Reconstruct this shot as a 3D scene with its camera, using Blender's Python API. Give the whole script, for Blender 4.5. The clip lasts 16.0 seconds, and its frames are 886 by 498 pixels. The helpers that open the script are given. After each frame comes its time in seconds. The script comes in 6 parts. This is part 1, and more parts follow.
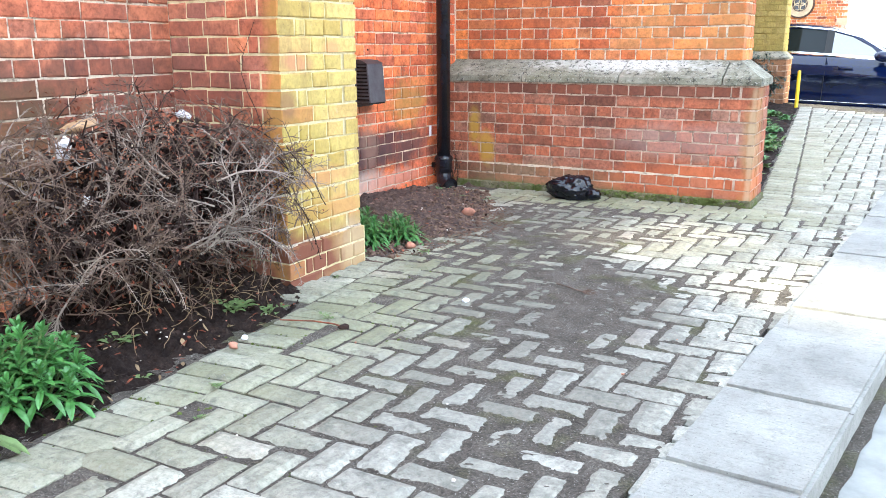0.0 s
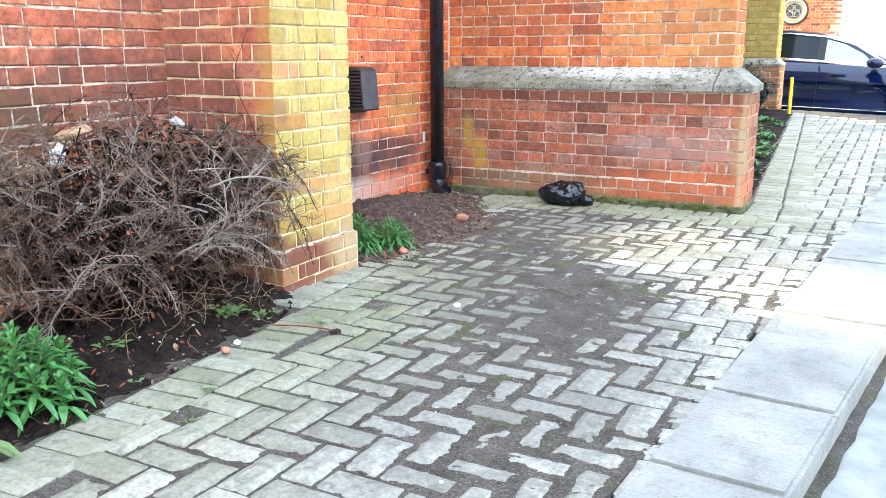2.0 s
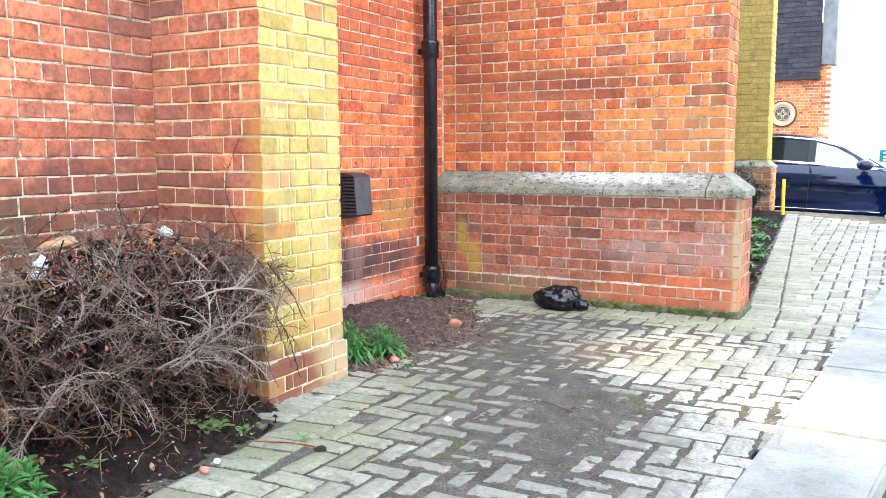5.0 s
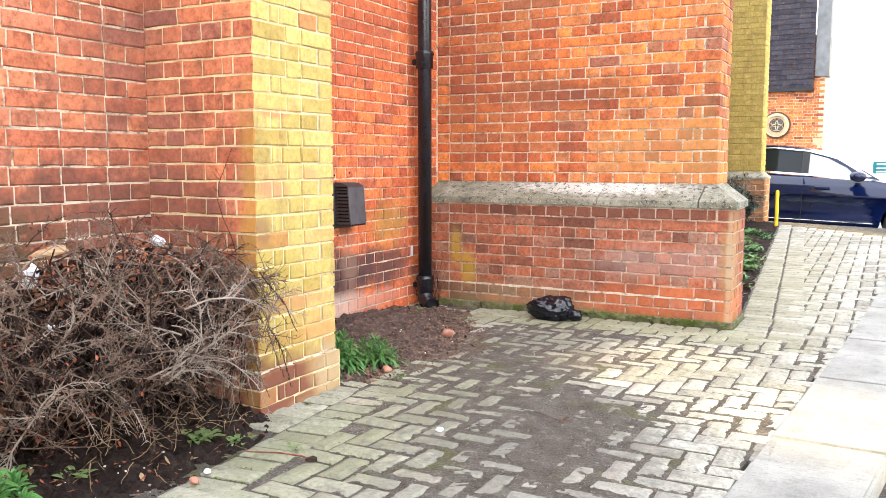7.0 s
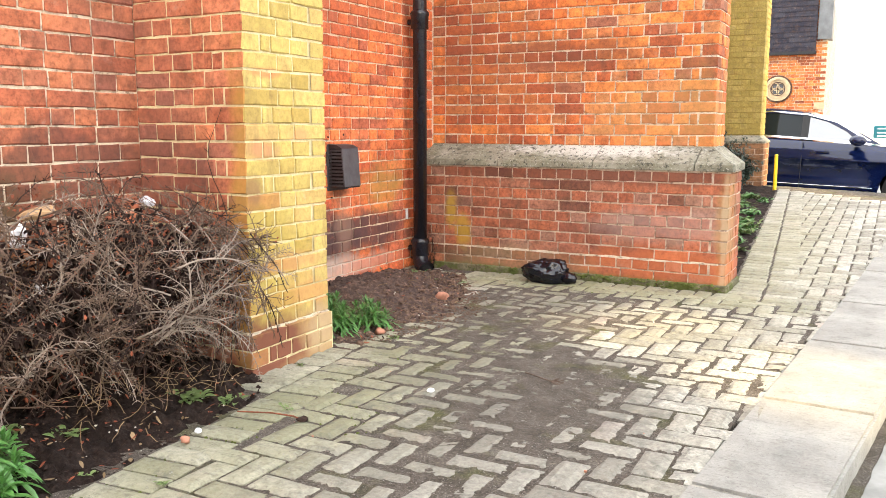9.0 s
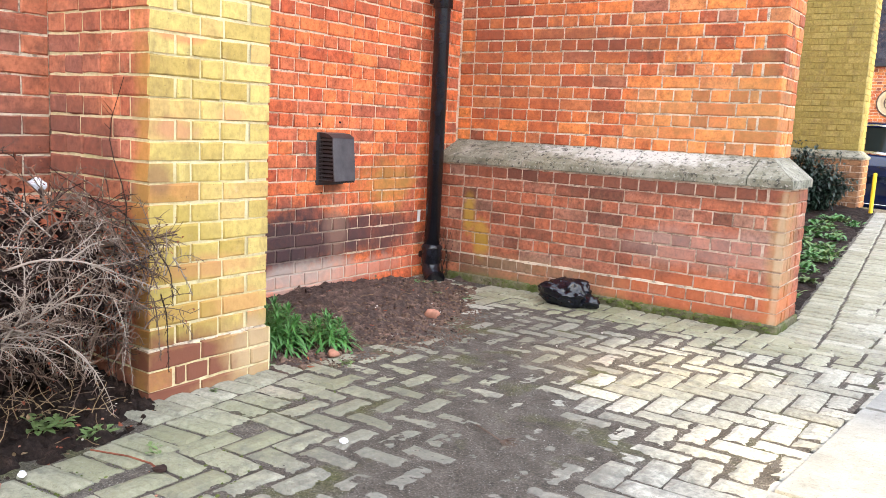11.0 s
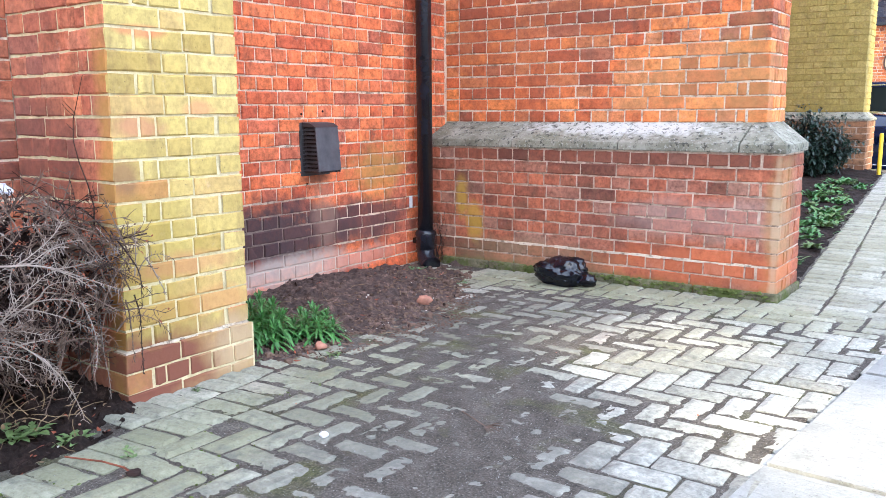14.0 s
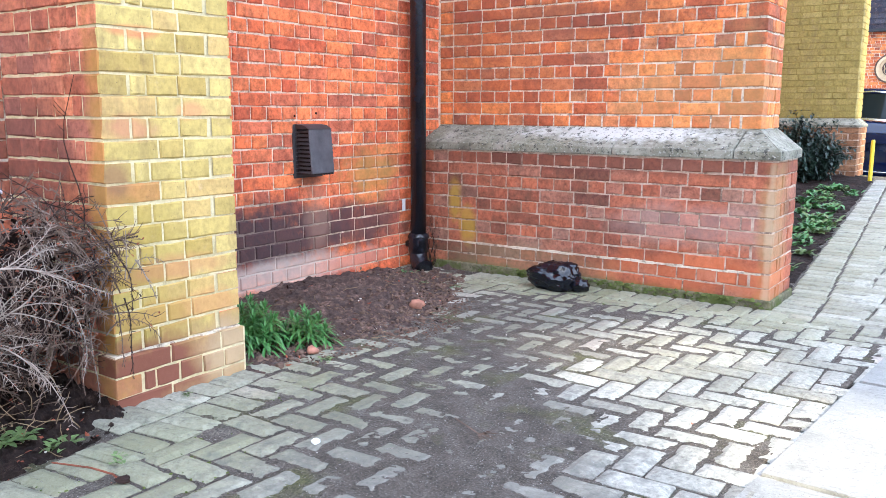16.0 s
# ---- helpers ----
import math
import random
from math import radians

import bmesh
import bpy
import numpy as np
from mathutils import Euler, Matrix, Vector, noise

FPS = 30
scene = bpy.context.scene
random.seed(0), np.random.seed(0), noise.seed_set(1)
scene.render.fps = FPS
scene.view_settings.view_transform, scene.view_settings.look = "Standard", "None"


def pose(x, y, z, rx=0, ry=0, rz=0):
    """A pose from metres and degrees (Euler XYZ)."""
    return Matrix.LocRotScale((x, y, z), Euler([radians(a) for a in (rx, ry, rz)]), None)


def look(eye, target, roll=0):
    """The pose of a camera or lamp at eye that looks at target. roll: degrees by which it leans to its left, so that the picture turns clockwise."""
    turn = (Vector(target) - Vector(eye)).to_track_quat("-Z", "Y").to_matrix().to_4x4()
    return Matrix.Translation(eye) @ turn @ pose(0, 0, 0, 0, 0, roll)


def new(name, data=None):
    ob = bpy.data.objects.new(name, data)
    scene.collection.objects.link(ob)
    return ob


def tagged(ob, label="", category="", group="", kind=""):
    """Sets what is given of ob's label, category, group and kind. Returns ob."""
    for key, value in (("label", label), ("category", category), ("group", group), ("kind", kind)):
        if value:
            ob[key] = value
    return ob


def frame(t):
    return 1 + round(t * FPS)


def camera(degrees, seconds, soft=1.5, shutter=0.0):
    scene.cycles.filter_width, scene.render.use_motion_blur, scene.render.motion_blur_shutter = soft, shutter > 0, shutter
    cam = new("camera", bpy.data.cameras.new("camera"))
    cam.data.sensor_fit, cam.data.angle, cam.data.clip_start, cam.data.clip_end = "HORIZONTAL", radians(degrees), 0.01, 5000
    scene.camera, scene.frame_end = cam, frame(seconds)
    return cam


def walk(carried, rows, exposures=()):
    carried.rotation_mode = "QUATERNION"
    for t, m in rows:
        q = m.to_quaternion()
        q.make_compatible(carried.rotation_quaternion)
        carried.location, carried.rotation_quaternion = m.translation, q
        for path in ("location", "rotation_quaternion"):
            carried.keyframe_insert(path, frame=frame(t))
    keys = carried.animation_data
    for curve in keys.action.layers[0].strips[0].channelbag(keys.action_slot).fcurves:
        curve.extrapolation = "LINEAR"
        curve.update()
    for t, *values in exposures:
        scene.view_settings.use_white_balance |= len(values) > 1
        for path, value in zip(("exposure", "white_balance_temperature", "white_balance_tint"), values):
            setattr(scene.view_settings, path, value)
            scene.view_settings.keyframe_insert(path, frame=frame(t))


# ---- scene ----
cam = camera(56.2, 16.0, soft=0.8)
PATH = [
    (0, (0.067, -0.035, 1.036), (-0.88, 1.661, 0.563), -0.2),
    (0.5, (0.077, -0.005, 1.037), (-0.873, 1.698, 0.592), -0.3),
    (1, (0.088, -0.013, 1.035), (-0.873, 1.682, 0.585), -0.7),
    (1.5, (0.096, -0.015, 1.036), (-0.864, 1.68, 0.584), -0.4),
    (2, (0.102, -0.051, 1.041), (-0.84, 1.652, 0.582), -0.2),
    (2.5, (0.091, -0.033, 1.035), (-0.855, 1.668, 0.575), -0.2),
    (3, (0.092, -0.029, 1.04), (-0.863, 1.668, 0.585), -0.4),
    (3.5, (0.107, -0.015, 1.049), (-0.836, 1.698, 0.633), -0.2),
    (4, (0.096, 0.003, 1.07), (-0.836, 1.742, 0.746), -0.1),
    (4.2, (0.091, 0.013, 1.085), (-0.851, 1.758, 0.82), -0.0),
    (6.3, (0.111, 0.032, 1.085), (-0.854, 1.77, 0.865), -0.2),
    (6.5, (0.108, 0.032, 1.084), (-0.856, 1.769, 0.85), -0.2),
    (7, (0.109, 0.032, 1.087), (-0.84, 1.78, 0.88), 0.0),
    (7.5, (0.12, 0.033, 1.088), (-0.807, 1.793, 0.878), 0.2),
    (8, (0.121, 0.034, 1.083), (-0.79, 1.798, 0.84), 0.1),
    (8.5, (0.115, 0.025, 1.082), (-0.799, 1.784, 0.819), 0.2),
    (9, (0.132, 0.06, 1.071), (-0.811, 1.799, 0.78), 0.1),
    (9.2, (0.166, 0.143, 1.065), (-0.784, 1.881, 0.791), 0.5),
    (11.3, (0.28, 1.039, 1.034), (-0.887, 2.634, 0.727), 2.0),
    (11.5, (0.305, 1.073, 1.03), (-0.85, 2.669, 0.691), 0.3),
    (12, (0.308, 1.116, 1.037), (-0.803, 2.743, 0.693), -0.5),
    (12.5, (0.293, 1.13, 1.032), (-0.838, 2.744, 0.686), -0.4),
    (13, (0.295, 1.129, 1.036), (-0.826, 2.746, 0.675), -0.3),
    (13.5, (0.302, 1.114, 1.037), (-0.844, 2.714, 0.682), -0.4),
    (14, (0.313, 1.102, 1.024), (-0.846, 2.698, 0.693), -0.4),
    (14.5, (0.313, 1.119, 1.035), (-0.854, 2.709, 0.71), -0.5),
    (15, (0.302, 1.115, 1.042), (-0.85, 2.72, 0.73), -0.1),
    (15.5, (0.298, 1.115, 1.039), (-0.839, 2.729, 0.725), 0.2),
    (16, (0.29, 1.115, 1.035), (-0.851, 2.723, 0.707), 0.2),
]
walk(cam, [(t, look(eye, target, roll)) for t, eye, target, roll in PATH],
     exposures=[(0.0, 2.12, 5450, 5), (3.0, 2.22, 5350, 4), (4.2, 2.25, 5400, 5), (6.5, 2.05, 6100, 8), (7.2, 2.15, 6400, 10), (9.2, 2.0, 6850, 10), (11.5, 2.0, 5850, 10), (16.0, 1.97, 5250, 11)])

# ---- daylight ----
world = bpy.data.worlds.new("sky")
scene.world = world
world.use_nodes = True
wn = world.node_tree.nodes
sky = wn.new("ShaderNodeTexSky")
sky.sky_type = "NISHITA"
sky.sun_disc = False
sky.sun_elevation = radians(24)
sky.sun_rotation = radians(125)
sky.air_density, sky.dust_density, sky.ozone_density = 1.0, 3.0, 1.0
haze = wn.new("ShaderNodeMix")
haze.data_type = "RGBA"
haze.inputs["Factor"].default_value = 0.6
haze.inputs["B"].default_value = (9.0, 9.2, 9.6, 1)
world.node_tree.links.new(sky.outputs[0], haze.inputs["A"])
world.node_tree.links.new(haze.outputs["Result"], wn["Background"].inputs[0])
wn["Background"].inputs[1].default_value = 0.15

SUN_AZ, SUN_EL = 125.0, 24.0
sun = new("sun", bpy.data.lights.new("sun", "SUN"))
sun.data.energy, sun.data.angle, sun.data.color = 4.2, radians(0.5), (1.0, 0.78, 0.42)
az, el = radians(SUN_AZ), radians(SUN_EL)
sun_from = Vector((math.sin(az) * math.cos(el), math.cos(az) * math.cos(el), math.sin(el)))
sun.matrix_world = look(sun_from * 30, (0, 0, 0))


# ---- materials ----
class Tree:
    """A small wrapper round a node material."""

    def __init__(self, name, rough=0.85, metal=0.0, spec=0.3):
        self.mat = bpy.data.materials.new(name)
        self.mat.use_nodes = True
        self.n = self.mat.node_tree.nodes
        self.l = self.mat.node_tree.links
        self.bsdf = self.n["Principled BSDF"]
        self.bsdf.inputs["Roughness"].default_value = rough
        self.bsdf.inputs["Metallic"].default_value = metal
        self.bsdf.inputs["Specular IOR Level"].default_value = spec
        self.geo = self.n.new("ShaderNodeNewGeometry")
        self.pos = self.geo.outputs["Position"]

    def link(self, a, b):
        self.l.new(a, b)

    def noise(self, scale, detail=4.0, rough=0.6, vec=None, stretch=None):
        t = self.n.new("ShaderNodeTexNoise")
        t.inputs["Scale"].default_value = scale
        t.inputs["Detail"].default_value = detail
        t.inputs["Roughness"].default_value = rough
        v = vec or self.pos
        if stretch:
            m = self.n.new("ShaderNodeVectorMath")
            m.operation = "MULTIPLY"
            m.inputs[1].default_value = stretch
            self.link(v, m.inputs[0])
            v = m.outputs[0]
        self.link(v, t.inputs["Vector"])
        return t.outputs["Fac"]

    def math(self, op, a, b=None, clamp=False):
        m = self.n.new("ShaderNodeMath")
        m.operation, m.use_clamp = op, clamp
        for i, v in enumerate((a, b)):
            if v is None:
                continue
            if isinstance(v, (int, float)):
                m.inputs[i].default_value = v
            else:
                self.link(v, m.inputs[i])
        return m.outputs[0]

    def ramp(self, fac, stops, mode="LINEAR"):
        r = self.n.new("ShaderNodeValToRGB")
        r.color_ramp.interpolation = mode
        e = r.color_ramp.elements
        while len(e) < len(stops):
            e.new(0.5)
        for el_, (p, c) in zip(e, stops):
            el_.position = p
            el_.color = (*c, 1) if len(c) == 3 else c
        self.link(fac, r.inputs[0])
        return r.outputs[0]

    def step(self, fac, lo, hi):
        m = self.n.new("ShaderNodeMapRange")
        m.inputs["From Min"].default_value, m.inputs["From Max"].default_value = lo, hi
        self.link(fac, m.inputs["Value"])
        return m.outputs[0]

    def mix(self, fac, a, b, mode="MIX"):
        m = self.n.new("ShaderNodeMix")
        m.data_type, m.blend_type = "RGBA", mode
        for key, v in (("Factor", fac), ("A", a), ("B", b)):
            if isinstance(v, (int, float)):
                m.inputs[key].default_value = v
            elif isinstance(v, tuple):
                m.inputs[key].default_value = (*v, 1)
            else:
                self.link(v, m.inputs[key])
        return m.outputs["Result"]

    def piece_random(self):
        o = self.n.new("ShaderNodeObjectInfo")
        return self.math("FRACT", self.math("ADD", o.outputs["Random"], self.geo.outputs["Random Per Island"]))

    def blot(self, centre, radii, edge=0.35, scale=7.0):
        """A mask of uneven outline, for stains and painted light or shade: 1 inside, 0 outside."""
        sub = self.n.new("ShaderNodeVectorMath")
        sub.operation = "SUBTRACT"
        self.link(self.pos, sub.inputs[0])
        sub.inputs[1].default_value = centre
        div = self.n.new("ShaderNodeVectorMath")
        div.operation = "DIVIDE"
        self.link(sub.outputs[0], div.inputs[0])
        div.inputs[1].default_value = radii
        ln = self.n.new("ShaderNodeVectorMath")
        ln.operation = "LENGTH"
        self.link(div.outputs[0], ln.inputs[0])
        wob = self.math("MULTIPLY", self.math("SUBTRACT", self.noise(scale), 0.5), 1.6)
        d = self.math("ADD", ln.outputs["Value"], wob)
        m = self.n.new("ShaderNodeMapRange")
        m.inputs["From Min"].default_value, m.inputs["From Max"].default_value = 1.0 + edge, 1.0 - edge
        self.link(d, m.inputs["Value"])
        return m.outputs[0]

    def bump(self, height, strength=0.4, dist=0.004):
        b = self.n.new("ShaderNodeBump")
        b.inputs["Strength"].default_value, b.inputs["Distance"].default_value = strength, dist
        self.link(height, b.inputs["Height"])
        self.link(b.outputs[0], self.bsdf.inputs["Normal"])

    def done(self, colour):
        if isinstance(colour, tuple):
            self.bsdf.inputs["Base Color"].default_value = (*colour, 1)
        else:
            self.link(colour, self.bsdf.inputs["Base Color"])
        return self.mat


def brick_material(name, stops, blots=(), mottled=0.5, speck=(0.05, 0.04, 0.04), dirty=0.38, grain=1.0):
    t = Tree(name, rough=0.88, spec=0.25)
    c = t.ramp(t.piece_random(), stops)
    big = t.noise(2.2, 5)
    fine = t.noise(38, 6, 0.7)
    c = t.mix(t.math("MULTIPLY", t.step(big, 0.42, 0.75), mottled), c, (0.17, 0.06, 0.045), "MIX")
    c = t.mix(0.8 * grain, c, t.ramp(fine, [(0.28, (0.32, 0.30, 0.29)), (0.5, (1.06, 1.06, 1.06)), (0.72, (1.6, 1.55, 1.5))]), "MULTIPLY")
    c = t.mix(0.7 * grain, c, t.ramp(t.noise(10, 4, 0.65), [(0.3, (0.55, 0.52, 0.52)), (0.5, (1.06, 1.05, 1.05)), (0.7, (1.35, 1.32, 1.28))]), "MULTIPLY")
    streak = t.noise(3.0, 5, 0.7, None, (3.0, 3.0, 0.8))
    c = t.mix(t.math("MULTIPLY", t.step(streak, 0.53, 0.72), 0.45), c, (0.10, 0.06, 0.045))
    c = t.mix(t.math("MULTIPLY", t.step(t.noise(11, 5, 0.75), 0.6, 0.75), 0.3), c, (0.55, 0.42, 0.34))
    pits = t.step(t.noise(120, 3, 0.6), 0.66, 0.74)
    c = t.mix(t.math("MULTIPLY", pits, 0.6), c, speck)
    grime = t.step(t.noise(6.5, 8, 0.8, None, (1.0, 1.0, 1.5)), 0.50, 0.64)
    c = t.mix(t.math("MULTIPLY", grime, dirty), c, (0.13, 0.07, 0.04))
    for centre, radii, colour, amount in blots:
        c = t.mix(t.math("MULTIPLY", t.blot(centre, radii), amount), c, colour)
    t.bump(t.math("ADD", fine, t.math("MULTIPLY", pits, -0.6)), 0.55, 0.004)
    return t.done(c)


def mortar_material(name, base, dark, blots=(), cover=0.35, dirty=1.0):
    t = Tree(name, rough=0.95, spec=0.15)
    c = t.mix(t.step(t.noise(5, 5), 0.45 + 0.2 * (0.5 - cover), 0.8), base, dark)
    c = t.mix(0.5, c, t.ramp(t.noise(60, 5, 0.7), [(0.3, (0.6, 0.58, 0.55)), (0.7, (1.1, 1.1, 1.1))]), "MULTIPLY")
    grime = t.step(t.noise(6.5, 8, 0.8, None, (1.0, 1.0, 1.5)), 0.48, 0.62)
    c = t.mix(t.math("MULTIPLY", grime, 0.55 * dirty), c, (0.17, 0.10, 0.06))
    holes = t.step(t.noise(21, 6, 0.75), 0.52, 0.60)
    c = t.mix(t.math("MULTIPLY", holes, 0.6 * dirty), c, (0.07, 0.045, 0.035))
    for centre, radii, colour, amount in blots:
        c = t.mix(t.math("MULTIPLY", t.blot(centre, radii), amount), c, colour)
    t.bump(t.noise(90, 5, 0.7), 0.6, 0.004)
    return t.done(c)


SOOT = (0.045, 0.035, 0.04)
SALT = (0.54, 0.45, 0.39)
MOSS = (0.09, 0.11, 0.02)
RED = [(0.0, (0.33, 0.1, 0.055)), (0.3, (0.45, 0.15, 0.075)), (0.6, (0.52, 0.185, 0.09)), (0.85, (0.4, 0.145, 0.085)), (1.0, (0.23, 0.09, 0.07))]
VERMILION = [(0.0, (0.437, 0.092, 0.04)), (0.3, (0.598, 0.144, 0.052)), (0.6, (0.69, 0.19, 0.063)), (0.85, (0.529, 0.144, 0.069)), (1.0, (0.345, 0.098, 0.057))]
ORANGE = [(0.0, (0.22, 0.065, 0.035)), (0.14, (0.38, 0.095, 0.035)), (0.4, (0.56, 0.16, 0.045)), (0.65, (0.66, 0.225, 0.06)), (0.8, (0.5, 0.17, 0.065)), (0.92, (0.54, 0.22, 0.08)), (1.0, (0.26, 0.1, 0.065))]
PLINTH = [(0.0, (0.12, 0.05, 0.034)), (0.2, (0.25, 0.082, 0.046)), (0.5, (0.36, 0.115, 0.058)), (0.75, (0.29, 0.11, 0.066)), (0.9, (0.27, 0.14, 0.10)), (1.0, (0.14, 0.075, 0.055))]
YELLOW = [(0.0, (0.363, 0.259, 0.074)), (0.35, (0.432, 0.328, 0.104)), (0.7, (0.484, 0.38, 0.13)), (0.93, (0.45, 0.311, 0.112)), (1.0, (0.363, 0.138, 0.052))]

# darker patches behind the bush and beside the buttress, olive lower down
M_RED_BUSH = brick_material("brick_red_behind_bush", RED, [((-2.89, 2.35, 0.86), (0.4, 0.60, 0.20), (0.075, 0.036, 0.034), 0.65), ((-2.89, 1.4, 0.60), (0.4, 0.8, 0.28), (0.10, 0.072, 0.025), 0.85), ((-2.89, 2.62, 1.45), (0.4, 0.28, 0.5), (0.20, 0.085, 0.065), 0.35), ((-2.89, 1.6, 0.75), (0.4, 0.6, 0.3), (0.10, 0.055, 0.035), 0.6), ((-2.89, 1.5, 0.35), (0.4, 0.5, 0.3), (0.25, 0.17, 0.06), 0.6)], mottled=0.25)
M_RED_VENT = brick_material("brick_red_vent", VERMILION, [((-3.1, 4.0, 0.34), (0.5, 0.95, 0.19), SOOT, 0.94), ((-3.1, 4.95, 0.35), (0.5, 0.50, 0.13), (0.085, 0.045, 0.045), 0.8), ((-3.1, 3.65, 0.75), (0.3, 0.20, 0.16), (0.40, 0.19, 0.04), 0.6), ((-3.1, 5.1, 0.66), (0.3, 0.26, 0.16), (0.33, 0.21, 0.055), 0.65), ((-3.1, 4.62, 0.45), (0.3, 0.09, 0.22), (0.46, 0.28, 0.20), 0.3),
    # the thin dark strip at z 0.64 paints the shade under the vent cowl
    ((-3.1, 4.2, 0.12), (0.5, 0.8, 0.085), SALT, 0.65), ((-3.1, 5.0, 0.12), (0.4, 0.35, 0.05), (0.50, 0.20, 0.14), 0.7), ((-3.1, 4.55, 0.64), (0.3, 0.12, 0.025), (0.10, 0.05, 0.035), 0.7), ((-3.1, 4.3, 2.0), (0.3, 1.2, 0.35), (0.36, 0.10, 0.05), 0.5)], mottled=0.3)
# the patch at x -1.3, z 1.15 paints a sunlit glow into the brick
M_ORANGE = brick_material("brick_orange", ORANGE, [((-2.0, 5.8, 1.60), (0.65, 0.5, 0.10), (0.13, 0.045, 0.03), 0.6), ((-2.85, 5.8, 1.8), (0.25, 0.5, 0.6), (0.22, 0.06, 0.035), 0.4), ((-2.5, 5.8, 1.45), (0.6, 0.5, 0.55), (0.28, 0.08, 0.04), 0.4), ((-1.3, 5.8, 1.15), (0.45, 0.5, 0.22), (0.50, 0.28, 0.10), 0.35), ((-1.05, 5.8, 1.25), (0.12, 0.5, 0.3), (0.30, 0.17, 0.06), 0.4), ((-2.3, 5.8, 2.3), (0.5, 0.5, 0.25), (0.30, 0.10, 0.04), 0.4)], mottled=0.3)
# the dark band at z 0.74 puts the ledge's shade into the bricks
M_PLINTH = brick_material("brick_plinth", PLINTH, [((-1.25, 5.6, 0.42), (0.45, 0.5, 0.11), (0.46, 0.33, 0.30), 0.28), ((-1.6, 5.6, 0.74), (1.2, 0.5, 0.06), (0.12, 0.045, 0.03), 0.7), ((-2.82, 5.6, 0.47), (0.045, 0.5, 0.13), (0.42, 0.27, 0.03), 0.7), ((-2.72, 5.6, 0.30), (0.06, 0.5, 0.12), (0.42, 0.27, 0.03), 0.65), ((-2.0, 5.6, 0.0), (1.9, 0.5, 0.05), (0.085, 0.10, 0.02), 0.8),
    # the orange patch at z 0.15 paints sunlit brick; the corner edge is paler
    ((-0.80, 5.6, 0.35), (0.06, 0.3, 0.5), (0.34, 0.22, 0.08), 0.45), ((-2.3, 5.6, 0.10), (0.6, 0.5, 0.10), (0.20, 0.15, 0.08), 0.5), ((-1.15, 5.6, 0.15), (0.6, 0.5, 0.11), (0.52, 0.14, 0.05), 0.5), ((-0.81, 5.6, 0.4), (0.022, 0.06, 0.6), (0.60, 0.52, 0.36), 0.35)], mottled=0.35)
M_YELLOW = brick_material("brick_yellow", YELLOW, [((-2.27, 3.0, 0.06), (0.2, 0.5, 0.17), (0.27, 0.15, 0.085), 0.8), ((-2.25, 3.22, 0.10), (0.1, 0.14, 0.10), (0.46, 0.36, 0.22), 0.5), ((-2.27, 3.05, 0.30), (0.1, 0.3, 0.05), (0.40, 0.17, 0.07), 0.6), ((-2.27, 2.8, 0.36), (0.3, 0.25, 0.4), (0.33, 0.25, 0.05), 0.5), ((-2.27, 2.78, 0.80), (0.1, 0.06, 0.06), (0.22, 0.12, 0.06), 0.8), ((-2.27, 2.84, 0.97), (0.1, 0.10, 0.045), (0.44, 0.20, 0.11), 0.7), ((-2.27, 2.86, 1.30), (0.1, 0.10, 0.02), (0.50, 0.17, 0.08), 0.7), ((-2.27, 3.1, 1.03), (0.1, 0.06, 0.03), (0.46, 0.20, 0.10), 0.6), ((-2.27, 3.0, 0.46), (0.1, 0.25, 0.04), (0.42, 0.19, 0.09), 0.55), ((-2.25, 2.80, 0.07), (0.2, 0.26, 0.14), (0.17, 0.06, 0.04), 0.95)], mottled=0.0, dirty=0.10, grain=0.5)
# darker towards the inner corner and the foot, yellower at the outer edge
M_RED_PIER = brick_material("brick_red_pier", RED, [((-2.7, 2.74, 0.85), (0.28, 0.3, 0.25), (0.10, 0.04, 0.035), 0.6), ((-2.5, 2.74, 0.08), (0.5, 0.3, 0.14), (0.19, 0.085, 0.06), 0.7), ((-2.85, 2.74, 1.5), (0.25, 0.3, 0.8), (0.22, 0.09, 0.065), 0.35), ((-2.28, 2.74, 0.6), (0.07, 0.3, 0.7), (0.42, 0.24, 0.05), 0.65)], mottled=0.35)
M_FAR_YELLOW = brick_material("brick_olive_yellow", [(0.0, (0.235, 0.185, 0.05)), (0.5, (0.265, 0.21, 0.06)), (1.0, (0.29, 0.23, 0.072))], mottled=0.0, dirty=0.2, grain=0.6)
M_FAR_RED = brick_material("brick_far_red", ORANGE, mottled=0.2)

M_MORTAR = mortar_material("mortar_cream", (0.66, 0.58, 0.46), (0.36, 0.29, 0.22))
M_MORTAR_YELLOW = mortar_material("mortar_yellowed", (0.66, 0.58, 0.36), (0.42, 0.34, 0.15), dirty=0.3)
M_MORTAR_RED = mortar_material("mortar_weathered", (0.72, 0.58, 0.44), (0.55, 0.36, 0.25), [((-3.1, 4.2, 0.3), (0.5, 0.5, 0.22), (0.10, 0.07, 0.07), 0.8), ((-3.1, 4.2, 0.12), (0.5, 0.8, 0.085), SALT, 0.95)])
M_MORTAR_DARK = mortar_material("mortar_dirty", (0.54, 0.43, 0.34), (0.26, 0.165, 0.115), [((-2.0, 5.6, 0.02), (1.9, 0.5, 0.035), MOSS, 0.9)])
M_MORTAR_OLIVE = mortar_material("mortar_olive", (0.29, 0.225, 0.065), (0.26, 0.20, 0.055), dirty=0.2)
M_FAR_PLINTH = brick_material("brick_far_plinth", [(0.0, (0.13, 0.07, 0.035)), (0.5, (0.22, 0.11, 0.055)), (1.0, (0.27, 0.15, 0.075))], mottled=0.2)
